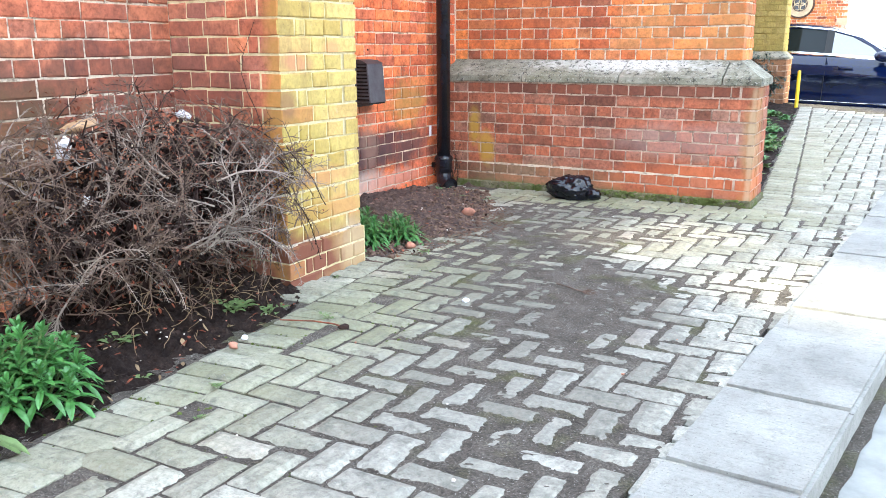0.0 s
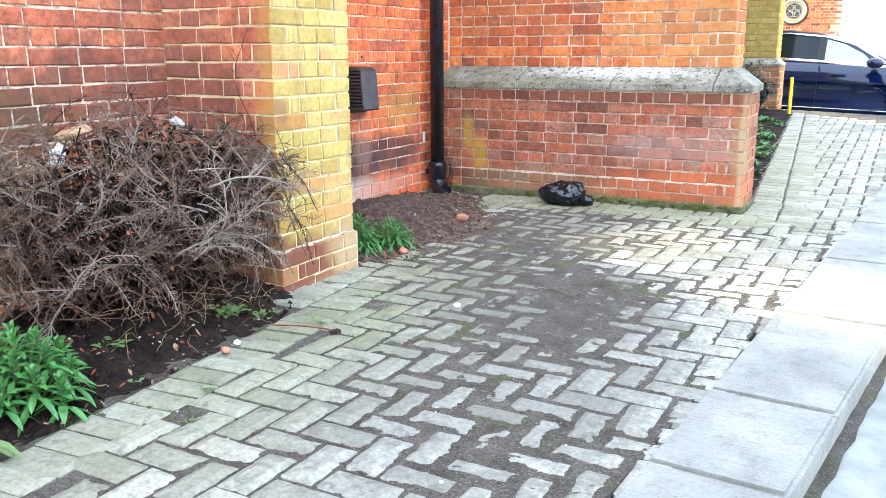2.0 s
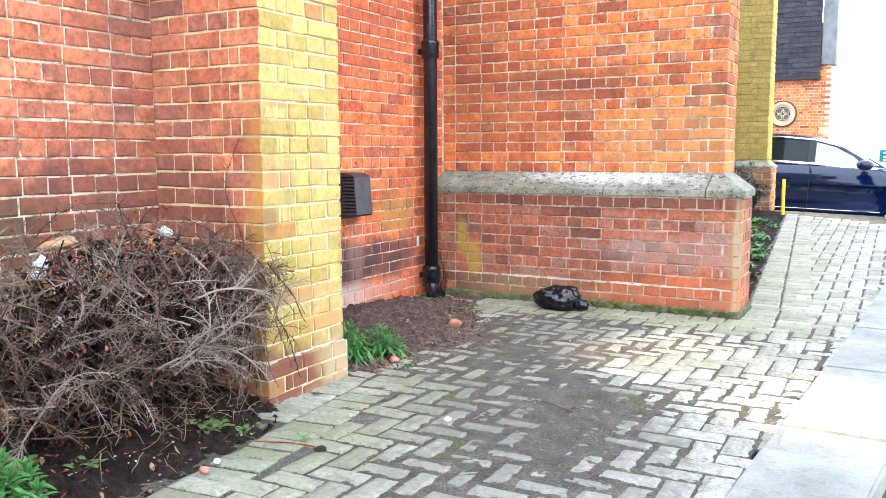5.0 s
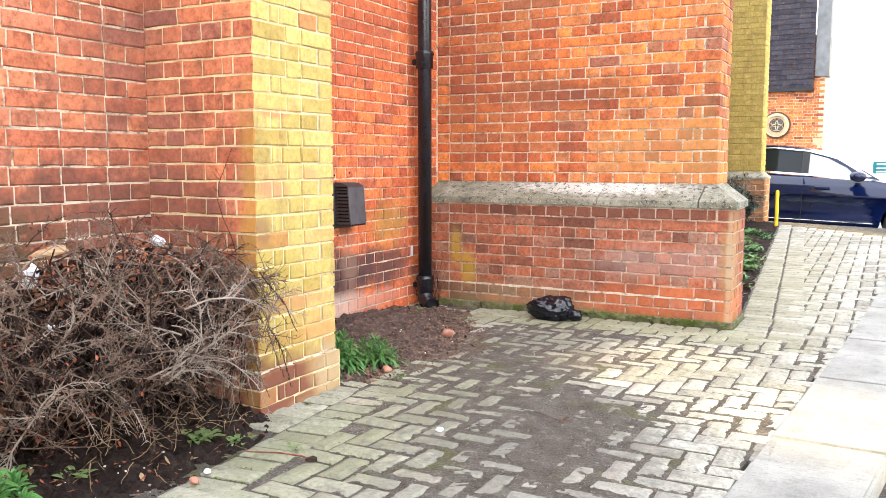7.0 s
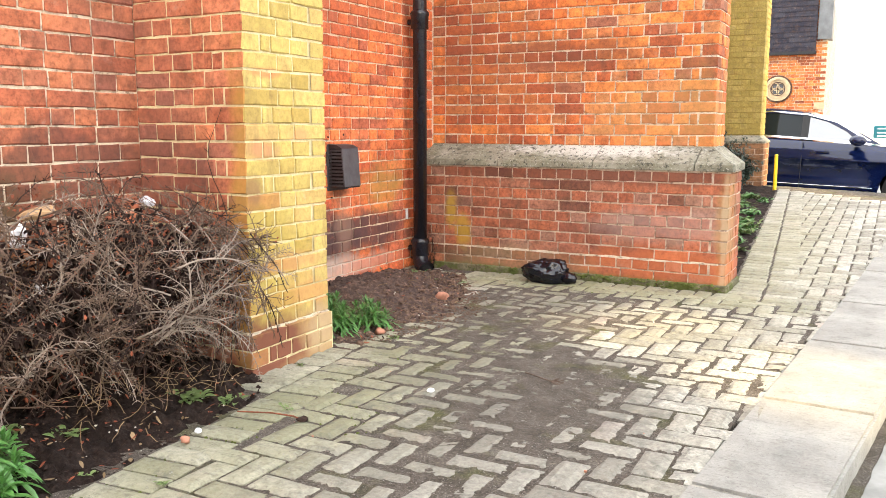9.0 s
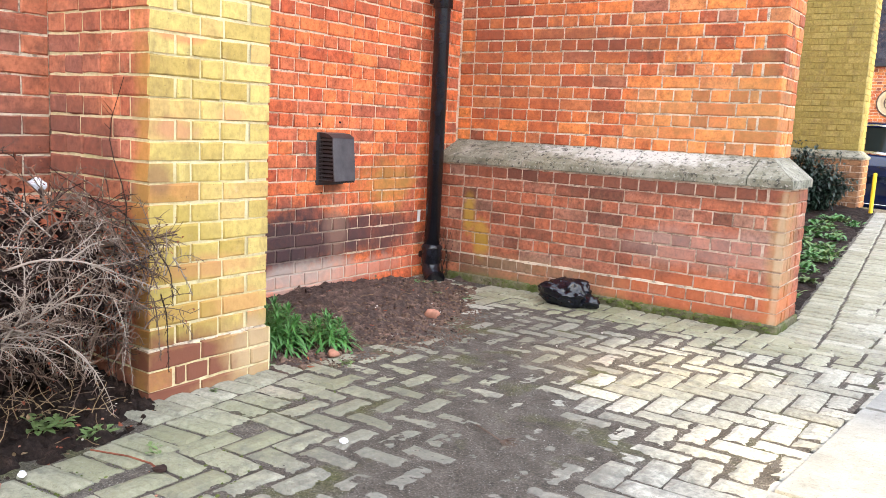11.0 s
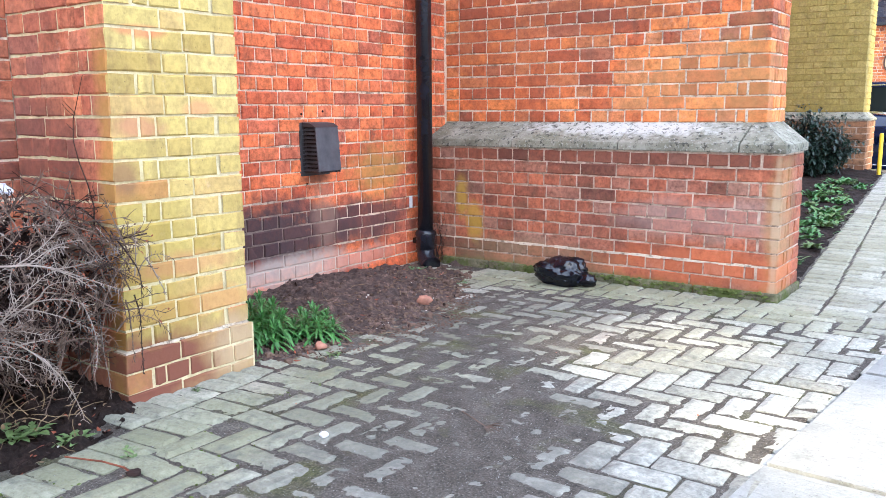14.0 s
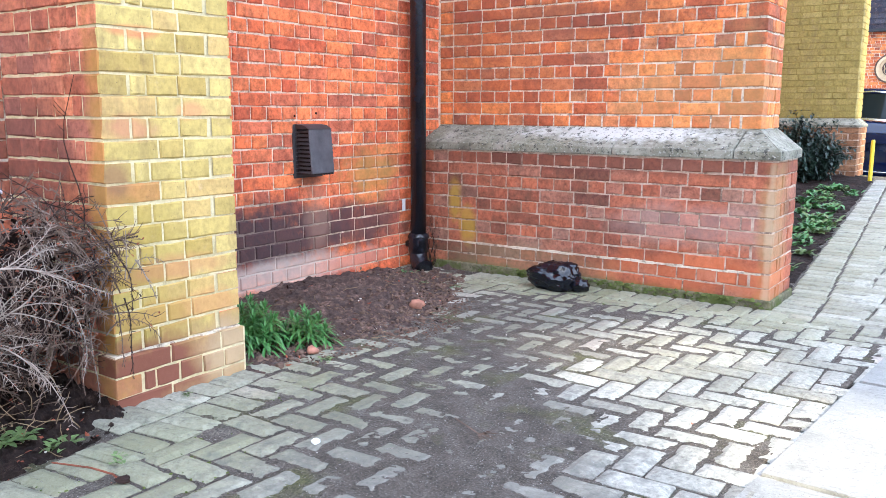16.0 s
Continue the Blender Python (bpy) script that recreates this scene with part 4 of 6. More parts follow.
v = [(-3.6, B2Y - 0.14, 0.862), (B2X + 0.09, B2Y - 0.14, 0.862), (B2X + 0.09, 12.75, 0.862), (-3.6, 12.75, 0.862), (-3.6, B2Y - 0.14, 0.885), (B2X + 0.09, B2Y - 0.14, 0.885), (B2X + 0.09, 12.75, 0.885), (-3.6, 12.75, 0.885), (-3.6, B2Y + 0.01, 0.97), (B2X - 0.01, B2Y + 0.01, 0.97), (B2X - 0.01, 12.75, 0.97), (-3.6, 12.75, 0.97)]
vs = [bm.verts.new(p) for p in v]
for q in ((3, 2, 1, 0), (0, 1, 5, 4), (1, 2, 6, 5), (4, 5, 9, 8), (5, 6, 10, 9), (8, 9, 10, 11), (2, 3, 7, 6), (6, 7, 11, 10), (0, 4, 8, 11, 7, 3)):
    bm.faces.new([vs[i] for i in q])
tagged(part("trim_far_ledge", bm, M_STONE, None), "mossy stone ledge on the far buttress", "ledge", kind="structure")

# main wall between the two buttresses
w = wall_thing("wall_between", [(-3.7, 6.0), (-3.35, 6.0), (-3.35, 12.3), (-3.7, 12.3)], -0.1, TOP, M_FAR_RED, "red brick church wall behind the soil strip")

bollard = tagged(empty("bollard", pose(-1.27, 12.0, rise(-1.27, 12.0))), "slim bright yellow marker post at the path end", "post")
part("post", tube([(0, 0, -0.05), (0, 0, 0.46), (0, 0, 0.475), (0, 0, 0.48)], [0.023, 0.023, 0.02, 0.012], 16), M_YPAINT, bollard, smooth=False)


# ---- plants ----
def twig(j, pts, r0, r1, slot=0, sides=3):
    """A thin tapering twig through points, added to a joined mesh."""
    pts = [Vector(p) for p in pts]
    verts, faces = [], []
    n = len(pts)
    for i, p in enumerate(pts):
        d = (pts[min(i + 1, n - 1)] - pts[max(i - 1, 0)]).normalized()
        a = d.orthogonal().normalized()
        b = d.cross(a)
        r = r0 + (r1 - r0) * i / (n - 1)
        verts += [p + r * (math.cos(6.2832 * k / sides) * a + math.sin(6.2832 * k / sides) * b) for k in range(sides)]
    for i in range(n - 1):
        for k in range(sides):
            faces.append((i * sides + k, i * sides + (k + 1) % sides, (i + 1) * sides + (k + 1) % sides, (i + 1) * sides + k))
    faces.append(tuple(range(sides))[::-1])
    faces.append(tuple(range((n - 1) * sides, n * sides)))
    j.add(verts, faces, None, slot)


def rand_dir(rng):
    while True:
        v = Vector((rng.uniform(-1, 1), rng.uniform(-1, 1), rng.uniform(-1, 1)))
        if 0.1 < v.length < 1:
            return v.normalized()


def leaf(j, root, way, length, width, up, droop, slot=0, fold=0.15):
    """A pointed leaf: bent along its length and folded along its midrib."""
    way = way.normalized()
    side = way.cross(up)
    side = side.normalized() if side.length > 1e-3 else way.orthogonal().normalized()
    nrm = side.cross(way).normalized()
    verts, faces = [], []
    for t, w_ in ((0.0, 0.18), (0.35, 0.85), (0.65, 1.0), (0.88, 0.55)):
        c = root + way * length * t - Vector((0, 0, 1)) * droop * length * t * t
        verts += [c - side * width * w_ / 2 + nrm * width * fold * w_, c - nrm * 0.0, c + side * width * w_ / 2 + nrm * width * fold * w_]
    verts.append(root + way * length - Vector((0, 0, 1)) * droop * length)
    for i in range(3):
        a = i * 3
        faces += [(a, a + 3, a + 4, a + 1), (a + 1, a + 4, a + 5, a + 2)]
    faces += [(9, 12, 10), (10, 12, 11)]
    j.add(verts, faces, None, slot)


def in_wall(p):
    return p.x < XA + 0.02 or (p.y > PY0 - 0.03 and p.x < PX + 0.015) or p.z < 0.03


def bare_bush():
    rng = random.Random(77)
    inv = Vector((-2.6, 2.05, 0.03))
    bush = tagged(empty("bush", pose(*inv)), "bare tangled grey-brown bush growing in dark soil", "bush")
    leaves = Joined()
    c = Vector((-2.46, 2.18, 0.44))
    rad = Vector((0.44, 0.78, 0.43))

    def local(pts):
        return [p - inv for p in pts]

    def free(p):
        rel = p - c
        return not in_wall(p) and (rel.x / rad.x) ** 2 + (rel.y / rad.y) ** 2 + (rel.z / rad.z) ** 2 < 1.3

    def spurs(pts, count, ln, j, slot):
        for s in range(count):
            t = rng.uniform(0.1, 1.0) * (len(pts) - 1)
            i = min(int(t), len(pts) - 2)
            p = pts[i].lerp(pts[i + 1], t - i)
            d = (pts[i + 1] - pts[i]).normalized()
            w_ = (rand_dir(rng).cross(d) + d * 0.6).normalized()
            l = ln * rng.uniform(0.4, 1.2)
            e = p + w_ * l
            if in_wall(e):
                continue
            twig(j, local([p, p + w_ * l * 0.5 + rand_dir(rng) * l * 0.1, e]), 0.0016, 0.0009, slot)
            if rng.random() < 0.12:
                leaf(leaves, e - inv, rand_dir(rng), rng.uniform(0.008, 0.018), rng.uniform(0.006, 0.011), Vector((0, 0, 1)), 0.3)

    for k in range(60):
        a = rng.uniform(0, 6.2832)
        u = rng.uniform(-0.35, 1.0)
        s = math.sqrt(max(0.0, 1 - u * u))
        end = c + Vector((rad.x * s * math.cos(a), rad.y * s * math.sin(a), rad.z * u)) * rng.uniform(0.75, 1.08)
        end.x = max(end.x, XA + 0.04 + rng.random() * 0.1)
        root = Vector((-2.60 + rng.gauss(0, 0.09), 2.1 + rng.gauss(0, 0.22), 0.02))
        if k % 9 == 0:
            root = Vector((-2.80, 1.92 + rng.random() * 0.1, 0.02))
        mid = root.lerp(end, 0.5) + Vector((0, 0, rng.uniform(0.05, 0.25)))
        pts, wob = [], Vector((0, 0, 0))
        for i in range(11):
            t = i / 10
            wob = wob * 0.75 + rand_dir(rng) * 0.018
            pts.append(root * (1 - t) ** 2 + mid * 2 * t * (1 - t) + end * t * t + wob)
        pts = [Vector((max(p.x, XA + 0.03), min(p.y, PY0 - 0.04) if p.x < PX + 0.03 else p.y, max(p.z, 0.04))) for p in pts]
        j = Joined()
        twig(j, local(pts), rng.uniform(0.004, 0.009), 0.0028, 1 if k % 4 else 0, 5)
        for s2 in range(9):
            t = rng.uniform(0.3, 1.0) * 10
            i = min(int(t), 9)
            p = pts[i].lerp(pts[i + 1], t - i)
            out = p - c
            out = Vector((out.x / rad.x, out.y / rad.y, out.z / rad.z))
            d = (rand_dir(rng) * 1.3 + out.normalized() * 0.3 + (pts[i + 1] - pts[i]).normalized() * 0.5).normalized()
            l = rng.uniform(0.14, 0.40)
            q = [p]
            for i2 in range(7):
                d = (d + rand_dir(rng) * 0.25 + Vector((0, 0, -0.06))).normalized()
                nxt = q[-1] + d * l / 7
                if not free(nxt):
                    break
                q.append(nxt)
            if len(q) < 3:
                continue
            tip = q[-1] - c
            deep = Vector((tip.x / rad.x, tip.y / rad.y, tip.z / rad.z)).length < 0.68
            # twigs ending deep inside take the dark copy, as painted shade
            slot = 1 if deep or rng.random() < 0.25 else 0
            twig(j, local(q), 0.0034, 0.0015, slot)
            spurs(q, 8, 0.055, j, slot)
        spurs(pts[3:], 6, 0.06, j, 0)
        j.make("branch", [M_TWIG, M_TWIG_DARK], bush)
    # outer twigs arching over the crown
    for k in range(130):
        a = rng.uniform(-2.6, 1.5)
        u = rng.uniform(-0.65, 0.9)
        s = math.sqrt(1 - u * u)
        n_ = Vector((s * math.cos(a), s * math.sin(a), u))
        p = c + Vector((n_.x * rad.x, n_.y * rad.y, n_.z * rad.z)) * rng.uniform(0.78, 1.0)
        d = (rand_dir(rng).cross(n_) + Vector((0, 0, 0.2))).normalized()
        q = [p]
        for i in range(rng.randrange(5, 11)):
            d = (d + rand_dir(rng) * 0.3 - n_ * 0.06).normalized()
            nxt = q[-1] + d * rng.uniform(0.03, 0.055)
            if not free(nxt):
                break
            q.append(nxt)
        if len(q) < 4:
            continue
        j = Joined()
        slot = 0 if k % 3 else 1
        twig(j, local(q), rng.uniform(0.002, 0.0036), 0.0012, slot)
        spurs(q, 12, 0.032, j, slot)
        j.make("branch", [M_TWIG, M_TWIG_DARK], bush)
    for k in range(14):
        j = Joined()
        q = [Vector((-2.26 + rng.uniform(-0.1, 0.05), 2.58 + rng.uniform(-0.1, 0.05), rng.uniform(0.32, 0.66)))]
        d = Vector((0.55, 0.85, rng.uniform(-0.25, 0.25))).normalized()
        for i in range(6):
            d = (d + rand_dir(rng) * 0.18 + Vector((0.0, 0.03, -0.03))).normalized()
            nxt = q[-1] + d * rng.uniform(0.03, 0.05)
            if in_wall(nxt):
                nxt.x = PX + 0.02 + rng.random() * 0.02
            q.append(nxt)
        twig(j, local(q), 0.0036, 0.0014)
        spurs(q, 9, 0.04, j, 0)
        j.make("branch", [M_TWIG], bush)
    j = Joined()
    q = [Vector((-2.40 + 0.05 * math.sin(i * 0.9), PY0 - 0.035, 0.55 + i * 0.075)) for i in range(9)]
    twig(j, local(q), 0.0035, 0.0012, 1)
    spurs(q, 6, 0.05, j, 1)
    j.make("branch", [M_TWIG, M_TWIG_DARK], bush, "thin whip climbing the brick")
    face = Vector((0.75, -0.64, 0.18)).normalized()
    across = Vector((0, 0, 1)).cross(face).normalized()
    rise_ = face.cross(across)

    def spray(p, d, n_, steps, gap, r0, slot):
        """An arching twig with short spurs to both sides, like a fishbone."""
        j = Joined()
        q = [p]
        bend = rng.uniform(-0.07, 0.07)
        for i in range(steps):
            s_ = d.cross(n_).normalized()
            d = (d + s_ * bend + rand_dir(rng) * 0.07 + Vector((0, 0, -0.035))).normalized()
            nxt = q[-1] + d * gap
            if in_wall(nxt):
                break
            q.append(nxt)
        if len(q) < 5:
            return
        twig(j, local(q), r0, r0 * 0.4, slot, 4)
        for i in range(1, len(q) - 1):
            t_ = (q[i + 1] - q[i]).normalized()
            s_ = t_.cross(n_).normalized()
            for side in (-1, 1):
                if rng.random() < 0.2:
                    continue
                l = rng.uniform(0.010, 0.034) * (1.15 - 0.5 * i / len(q))
                w_ = (s_ * side + t_ * 0.75 + rand_dir(rng) * 0.45).normalized()
                root_ = q[i].lerp(q[i + 1], rng.random())
                e = root_ + w_ * l
                if not in_wall(e):
                    twig(j, local([root_, root_ + w_ * l * 0.55, e + t_ * l * 0.12]), r0 * 0.5, r0 * 0.3, slot)
        j.make("branch", [M_TWIG, M_TWIG_DARK, M_TWIG_PALE], bush)

    for k in range(240):
        a = rng.uniform(-2.9, 1.6)
        u = rng.uniform(-0.45, 0.8)
        s = math.sqrt(1 - u * u)
        n_ = Vector((s * math.cos(a), s * math.sin(a), u))
        p = c + Vector((n_.x * rad.x, n_.y * rad.y, n_.z * rad.z)) * rng.uniform(0.72, 1.02)
        if in_wall(p):
            continue
        out = (n_ - Vector((0, 0, 0.2))) * 0.15
        d = (rand_dir(rng).cross(n_) + Vector((0, 0, 0.25 - 0.5 * max(0.0, u))) + out).normalized()
        spray(p, d, n_, rng.randrange(12, 28), 0.0135, rng.uniform(0.0018, 0.003), rng.choice((0, 0, 0, 2, 1)))
    # pale main limbs that fan out on the open side
    for k in range(11):
        hub = c + face * 0.36 + across * rng.uniform(-0.30, 0.30) + rise_ * rng.uniform(-0.20, 0.10)
        ang = rng.choice((rng.uniform(-0.3, 0.9), rng.uniform(2.2, 3.4)))
        d = (across * math.cos(ang) + rise_ * math.sin(ang)).normalized()
        q, j = [hub], Joined()
        bend = rng.uniform(-0.16, 0.16)
        for i in range(rng.randrange(6, 11)):
            d = (d + d.cross(face) * bend + rand_dir(rng) * 0.16).normalized()
            nxt = q[-1] + d * 0.035 - face * 0.004
            if in_wall(nxt):
                break
            q.append(nxt)
        if len(q) < 4:
            continue
        twig(j, local(q), rng.uniform(0.0036, 0.005), 0.002, 0, 6)
        j.make("branch", [M_TWIG_PALE], bush)
        for i in range(1, len(q)):
            if rng.random() < 0.75:
                dd = ((q[i] - q[i - 1]).normalized() + rand_dir(rng) * 0.8).normalized()
                spray(q[i], dd, face, rng.randrange(8, 20), 0.0135, 0.0022, 2)
    # near-black leaf pieces fill the heart, standing in for its inner shade
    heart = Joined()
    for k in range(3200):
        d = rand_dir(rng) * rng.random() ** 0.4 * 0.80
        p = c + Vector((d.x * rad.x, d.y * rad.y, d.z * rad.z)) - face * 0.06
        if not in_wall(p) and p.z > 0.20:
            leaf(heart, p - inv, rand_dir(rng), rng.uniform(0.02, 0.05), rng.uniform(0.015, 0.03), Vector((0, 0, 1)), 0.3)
    heart.make("shade_leaves", [M_BUSH_SHADE], bush, "near-black leaf pieces added to darken the bush's inside", "stuff")
    for k in range(700):
        a = rng.uniform(0, 6.2832)
        r = math.sqrt(rng.random())
        p = Vector((-2.66 + 0.16 * r * math.cos(a), 2.20 + 0.38 * r * math.sin(a), 0.76 + rng.gauss(0, 0.06)))
        if k % 3 == 0:
            p = Vector((-2.45 + rng.gauss(0, 0.15), 2.1 + rng.gauss(0, 0.35), rng.uniform(0.08, 0.55)))
        if not in_wall(p):
            leaf(leaves, p - inv, rand_dir(rng), rng.uniform(0.010, 0.024), rng.uniform(0.006, 0.013), Vector((0, 0, 1)), 0.3)
    leaves.make("leaves", [M_DRY], bush, "dry red-brown leaves", "stuff")


bare_bush()


def leafy_plant(name, where, label, rosettes, spread, height, length, width, seed, mat, per=22, mat_stem=None, parent_label=""):
    rng = random.Random(seed)
    plant = tagged(empty(name, pose(*where)), label, "plant")
    for k in range(rosettes):
        a = 2.4 * k
        r = spread * math.sqrt((k + 0.3) / rosettes)
        tip = Vector((r * math.cos(a), r * math.sin(a), height * (1 - 0.55 * (r / spread) ** 2) * rng.uniform(0.85, 1.1)))
        stems = Joined()
        twig(stems, [Vector((tip.x * 0.4, tip.y * 0.4, 0)), tip * 0.7, tip], 0.005, 0.004, 0, 5)
        j = Joined()
        for i in range(per):
            t = i / per
            an = i * 2.4 + rng.uniform(-0.2, 0.2)
            el_ = 1.25 - 1.5 * t + rng.uniform(-0.15, 0.15)
            d = Vector((math.cos(an) * math.cos(el_), math.sin(an) * math.cos(el_), math.sin(el_)))
            root = tip - Vector((0, 0, 1)) * t * 0.45 * min(height, 0.2)
            leaf(j, root, d, length * (0.45 + 0.65 * t) * rng.uniform(0.8, 1.15), width * rng.uniform(0.8, 1.1) * (0.6 + 0.5 * t), Vector((0, 0, 1)), 0.2 + 0.55 * t)
        j.make("rosette", [mat], plant)
        stems.make("stem", [mat_stem or M_LEAF_PALE], plant)
    return plant


leafy_plant("wallflower_plant", (-2.14, 1.36, 0.02), "bushy bright green leafy plant at the bed edge", 24, 0.19, 0.21, 0.10, 0.024, 5, M_LEAF, 26)
leafy_plant("wallflower_plant", (-1.98, 1.02, 0.02), "low leafy plant with pale grey-green leaves", 5, 0.12, 0.13, 0.12, 0.042, 6, M_LEAF_PALE, 12)
leafy_plant("grassy_plant", (-2.43, 3.50, 0.03), "clump of narrow green leaves beside the buttress", 15, 0.13, 0.17, 0.115, 0.015, 8, M_LEAF, 36)
leafy_plant("grassy_plant", (-2.30, 3.70, 0.02), "small clump of narrow green leaves on the soil", 9, 0.10, 0.12, 0.11, 0.014, 9, M_LEAF, 30)


def weed(where, n, length, width, seed, mat, label, upright=0.6):
    rng = random.Random(seed)
    plant = tagged(empty("weed", pose(*where)), label, "weed", "weeds in the beds and joints")
    j = Joined()
    for i in range(n):
        a = rng.uniform(0, 6.2832)
        d = Vector((math.cos(a), math.sin(a), upright * rng.uniform(0.3, 1.6)))
        off = Vector((rng.gauss(0, length * 0.4), rng.gauss(0, length * 0.4), 0))
        leaf(j, off, d, length * rng.uniform(0.5, 1.1), width * rng.uniform(0.7, 1.2), Vector((0, 0, 1)), 0.3)
    j.make("leaves", [mat], plant)


def bed_z(x, y):
    return bed1_z(x, y) if y < PY0 else (bed2_z(x, y) if y < 6 else rise(x, y) + 0.02)


for i, (x, y, n, ln, wd, mat, lab) in enumerate((
        (-2.42, 1.72, 26, 0.06, 0.03, M_LEAF_PALE, "low grey-green weed on the dark soil"),
        (-2.32, 1.62, 22, 0.055, 0.028, M_LEAF_PALE, "low grey-green weed on the dark soil"),
        (-2.24, 1.80, 18, 0.05, 0.022, M_LEAF_PALE, "low grey-green weed on the dark soil"),
        (-2.20, 2.32, 40, 0.07, 0.024, M_LEAF_PALE, "yellow-green weed among straw under the bush"),
        (-2.10, 2.42, 30, 0.06, 0.022, M_LEAF_PALE, "yellow-green weed among straw under the bush"),
        (-1.87, 2.48, 12, 0.035, 0.012, M_LEAF_PALE, "tiny weed growing from a paving joint"),
        (-2.00, 1.68, 6, 0.03, 0.02, M_LEAF_PALE, "tiny yellow seedling at the paving edge"),
        (-1.75, 1.75, 16, 0.022, 0.010, M_LEAF_PALE, "tuft of moss in a paving joint"),
        (-1.62, 1.56, 12, 0.02, 0.010, M_LEAF_PALE, "tuft of moss in a paving joint"),
        (-2.47, 5.08, 26, 0.06, 0.008, M_LEAF, "small grass tuft by the drainpipe"),
        (-2.62, 4.95, 30, 0.05, 0.016, M_LEAF_PALE, "small green weed on the soil heap"),
        (-2.80, 5.10, 26, 0.05, 0.014, M_LEAF, "small green weed on the soil heap"),
        (-2.05, 3.58, 16, 0.04, 0.010, M_LEAF_PALE, "small pale weed at the heap edge"),
        (-2.30, 3.33, 12, 0.03, 0.012, M_LEAF_PALE, "tiny weed at the buttress foot"),
        (-2.18, 2.95, 10, 0.03, 0.012, M_LEAF_PALE, "tiny weed at the buttress foot"))):
    weed((x, y, bed_z(x, y) if (x < bed_left(y)) else 0.0), n, ln, wd, 100 + i, mat, lab)
for i in range(44):
    rng = random.Random(200 + i)
    y = 6.2 + i * 0.11 + rng.uniform(-0.15, 0.15)
    x = bed3_edge(y) - rng.uniform(0.06, 0.42)
    weed((x, y, rise(x, y) + 0.02), rng.randrange(25, 60), rng.uniform(0.07, 0.15), 0.026, 300 + i, M_LEAF if i % 3 else M_LEAF_PALE, "leafy green weed in the strip beside the wall", 0.8)


def evergreen(where, radii, seed):
    rng = random.Random(seed)
    shrub = tagged(empty("shrub", pose(*where)), "dark glossy evergreen shrub against the far buttress", "shrub")
    stems, leaves = Joined(), Joined()
    for k in range(90):
        d = rand_dir(rng)
        e = Vector((d.x * radii[0], d.y * radii[1], radii[2] + d.z * radii[2] * 0.8)) * rng.uniform(0.7, 1.05)
        q = [Vector((rng.gauss(0, 0.03), rng.gauss(0, 0.03), 0)), e * 0.5 + Vector((0, 0, 0.1)), e]
        twig(stems, q, 0.008, 0.003, 0, 4)
        for i in range(80):
            p = q[1].lerp(e, rng.uniform(-0.2, 1.1)) + rand_dir(rng) * 0.10
            leaf(leaves, p, (rand_dir(rng) + d * 0.5), rng.uniform(0.04, 0.075), rng.uniform(0.022, 0.035), Vector((0, 0, 1)), 0.3)
    stems.make("stems", [M_TWIG_DARK], shrub)
    leaves.make("leaves", [M_LEAF_DARK], shrub)


evergreen((-2.0, 11.5, rise(-2, 11.5)), (0.52, 0.42, 0.42), 4)


# dry vine behind the drainpipe
rng = random.Random(95)
stems, dead = Joined(), Joined()
for k in range(14):
    side = rng.choice((-1, 1, 1))
    q = [Vector((side * 0.055 + rng.uniform(-0.01, 0.02), 0.06 + rng.uniform(-0.03, 0.04), 0.02))]
    for i in range(7):
        q.append(q[-1] + Vector((rng.uniform(-0.018, 0.02), rng.uniform(-0.012, 0.01), rng.uniform(0.025, 0.06))))
    twig(stems, q, 0.0025, 0.0012)
    for i in range(6):
        leaf(dead, q[rng.randrange(1, 8)], rand_dir(rng), rng.uniform(0.015, 0.03), rng.uniform(0.010, 0.02), Vector((0, 0, 1)), 0.3)
stems.make("stem", [M_TWIG_DARK], VINE_AT)
dead.make("leaves", [M_DRY], VINE_AT, kind="stuff")


# ---- litter, stones and dead stalks ----
def crumpled(name, where, size, mat, seed, label, category, flat=0.6, smooth=False):
    rng = random.Random(seed)
    bm = bmesh.new()
    bmesh.ops.create_icosphere(bm, subdivisions=2, radius=0.5)
    for v_ in bm.verts:
        v_.co *= rng.uniform(0.7, 1.15)
        v_.co.x *= size[0]
        v_.co.y *= size[1]
        v_.co.z *= size[2]
    lo = min(v_.co.z for v_ in bm.verts)
    bmesh.ops.translate(bm, verts=bm.verts, vec=(0, 0, -lo))
    ob = part(name, bm, mat, None, smooth=smooth)
    ob.matrix_basis = where
    return tagged(ob, label, category)


M_FOIL = simple("silver_wrapper", (0.62, 0.64, 0.70), 0.35, 0.3, 0.5, 0.2, 25)
M_TAN = simple("tan_card", (0.42, 0.27, 0.15), 0.8, 0, 0.2, 0.3, 20)
crumpled("tissue", pose(-2.58, 1.90, 0.64, 20, 30, 10), (0.055, 0.065, 0.11), M_PAPER, 1, "crumpled white tissue caught in the bush", "litter")
crumpled("card_scrap", pose(-2.60, 2.00, 0.735, 10, -15, 60), (0.15, 0.07, 0.04), M_TAN, 2, "torn tan card scrap lying on the bush", "litter")
crumpled("foil_wrapper", pose(-2.66, 2.56, 0.74, 30, 20, 30), (0.07, 0.05, 0.04), M_FOIL, 3, "silver wrapper caught on top of the bush", "litter")
crumpled("tissue", pose(-2.45, 1.87, 0.50, 0, 40, 0), (0.03, 0.03, 0.05), M_PAPER, 4, "small white tissue scrap in the bush", "litter")

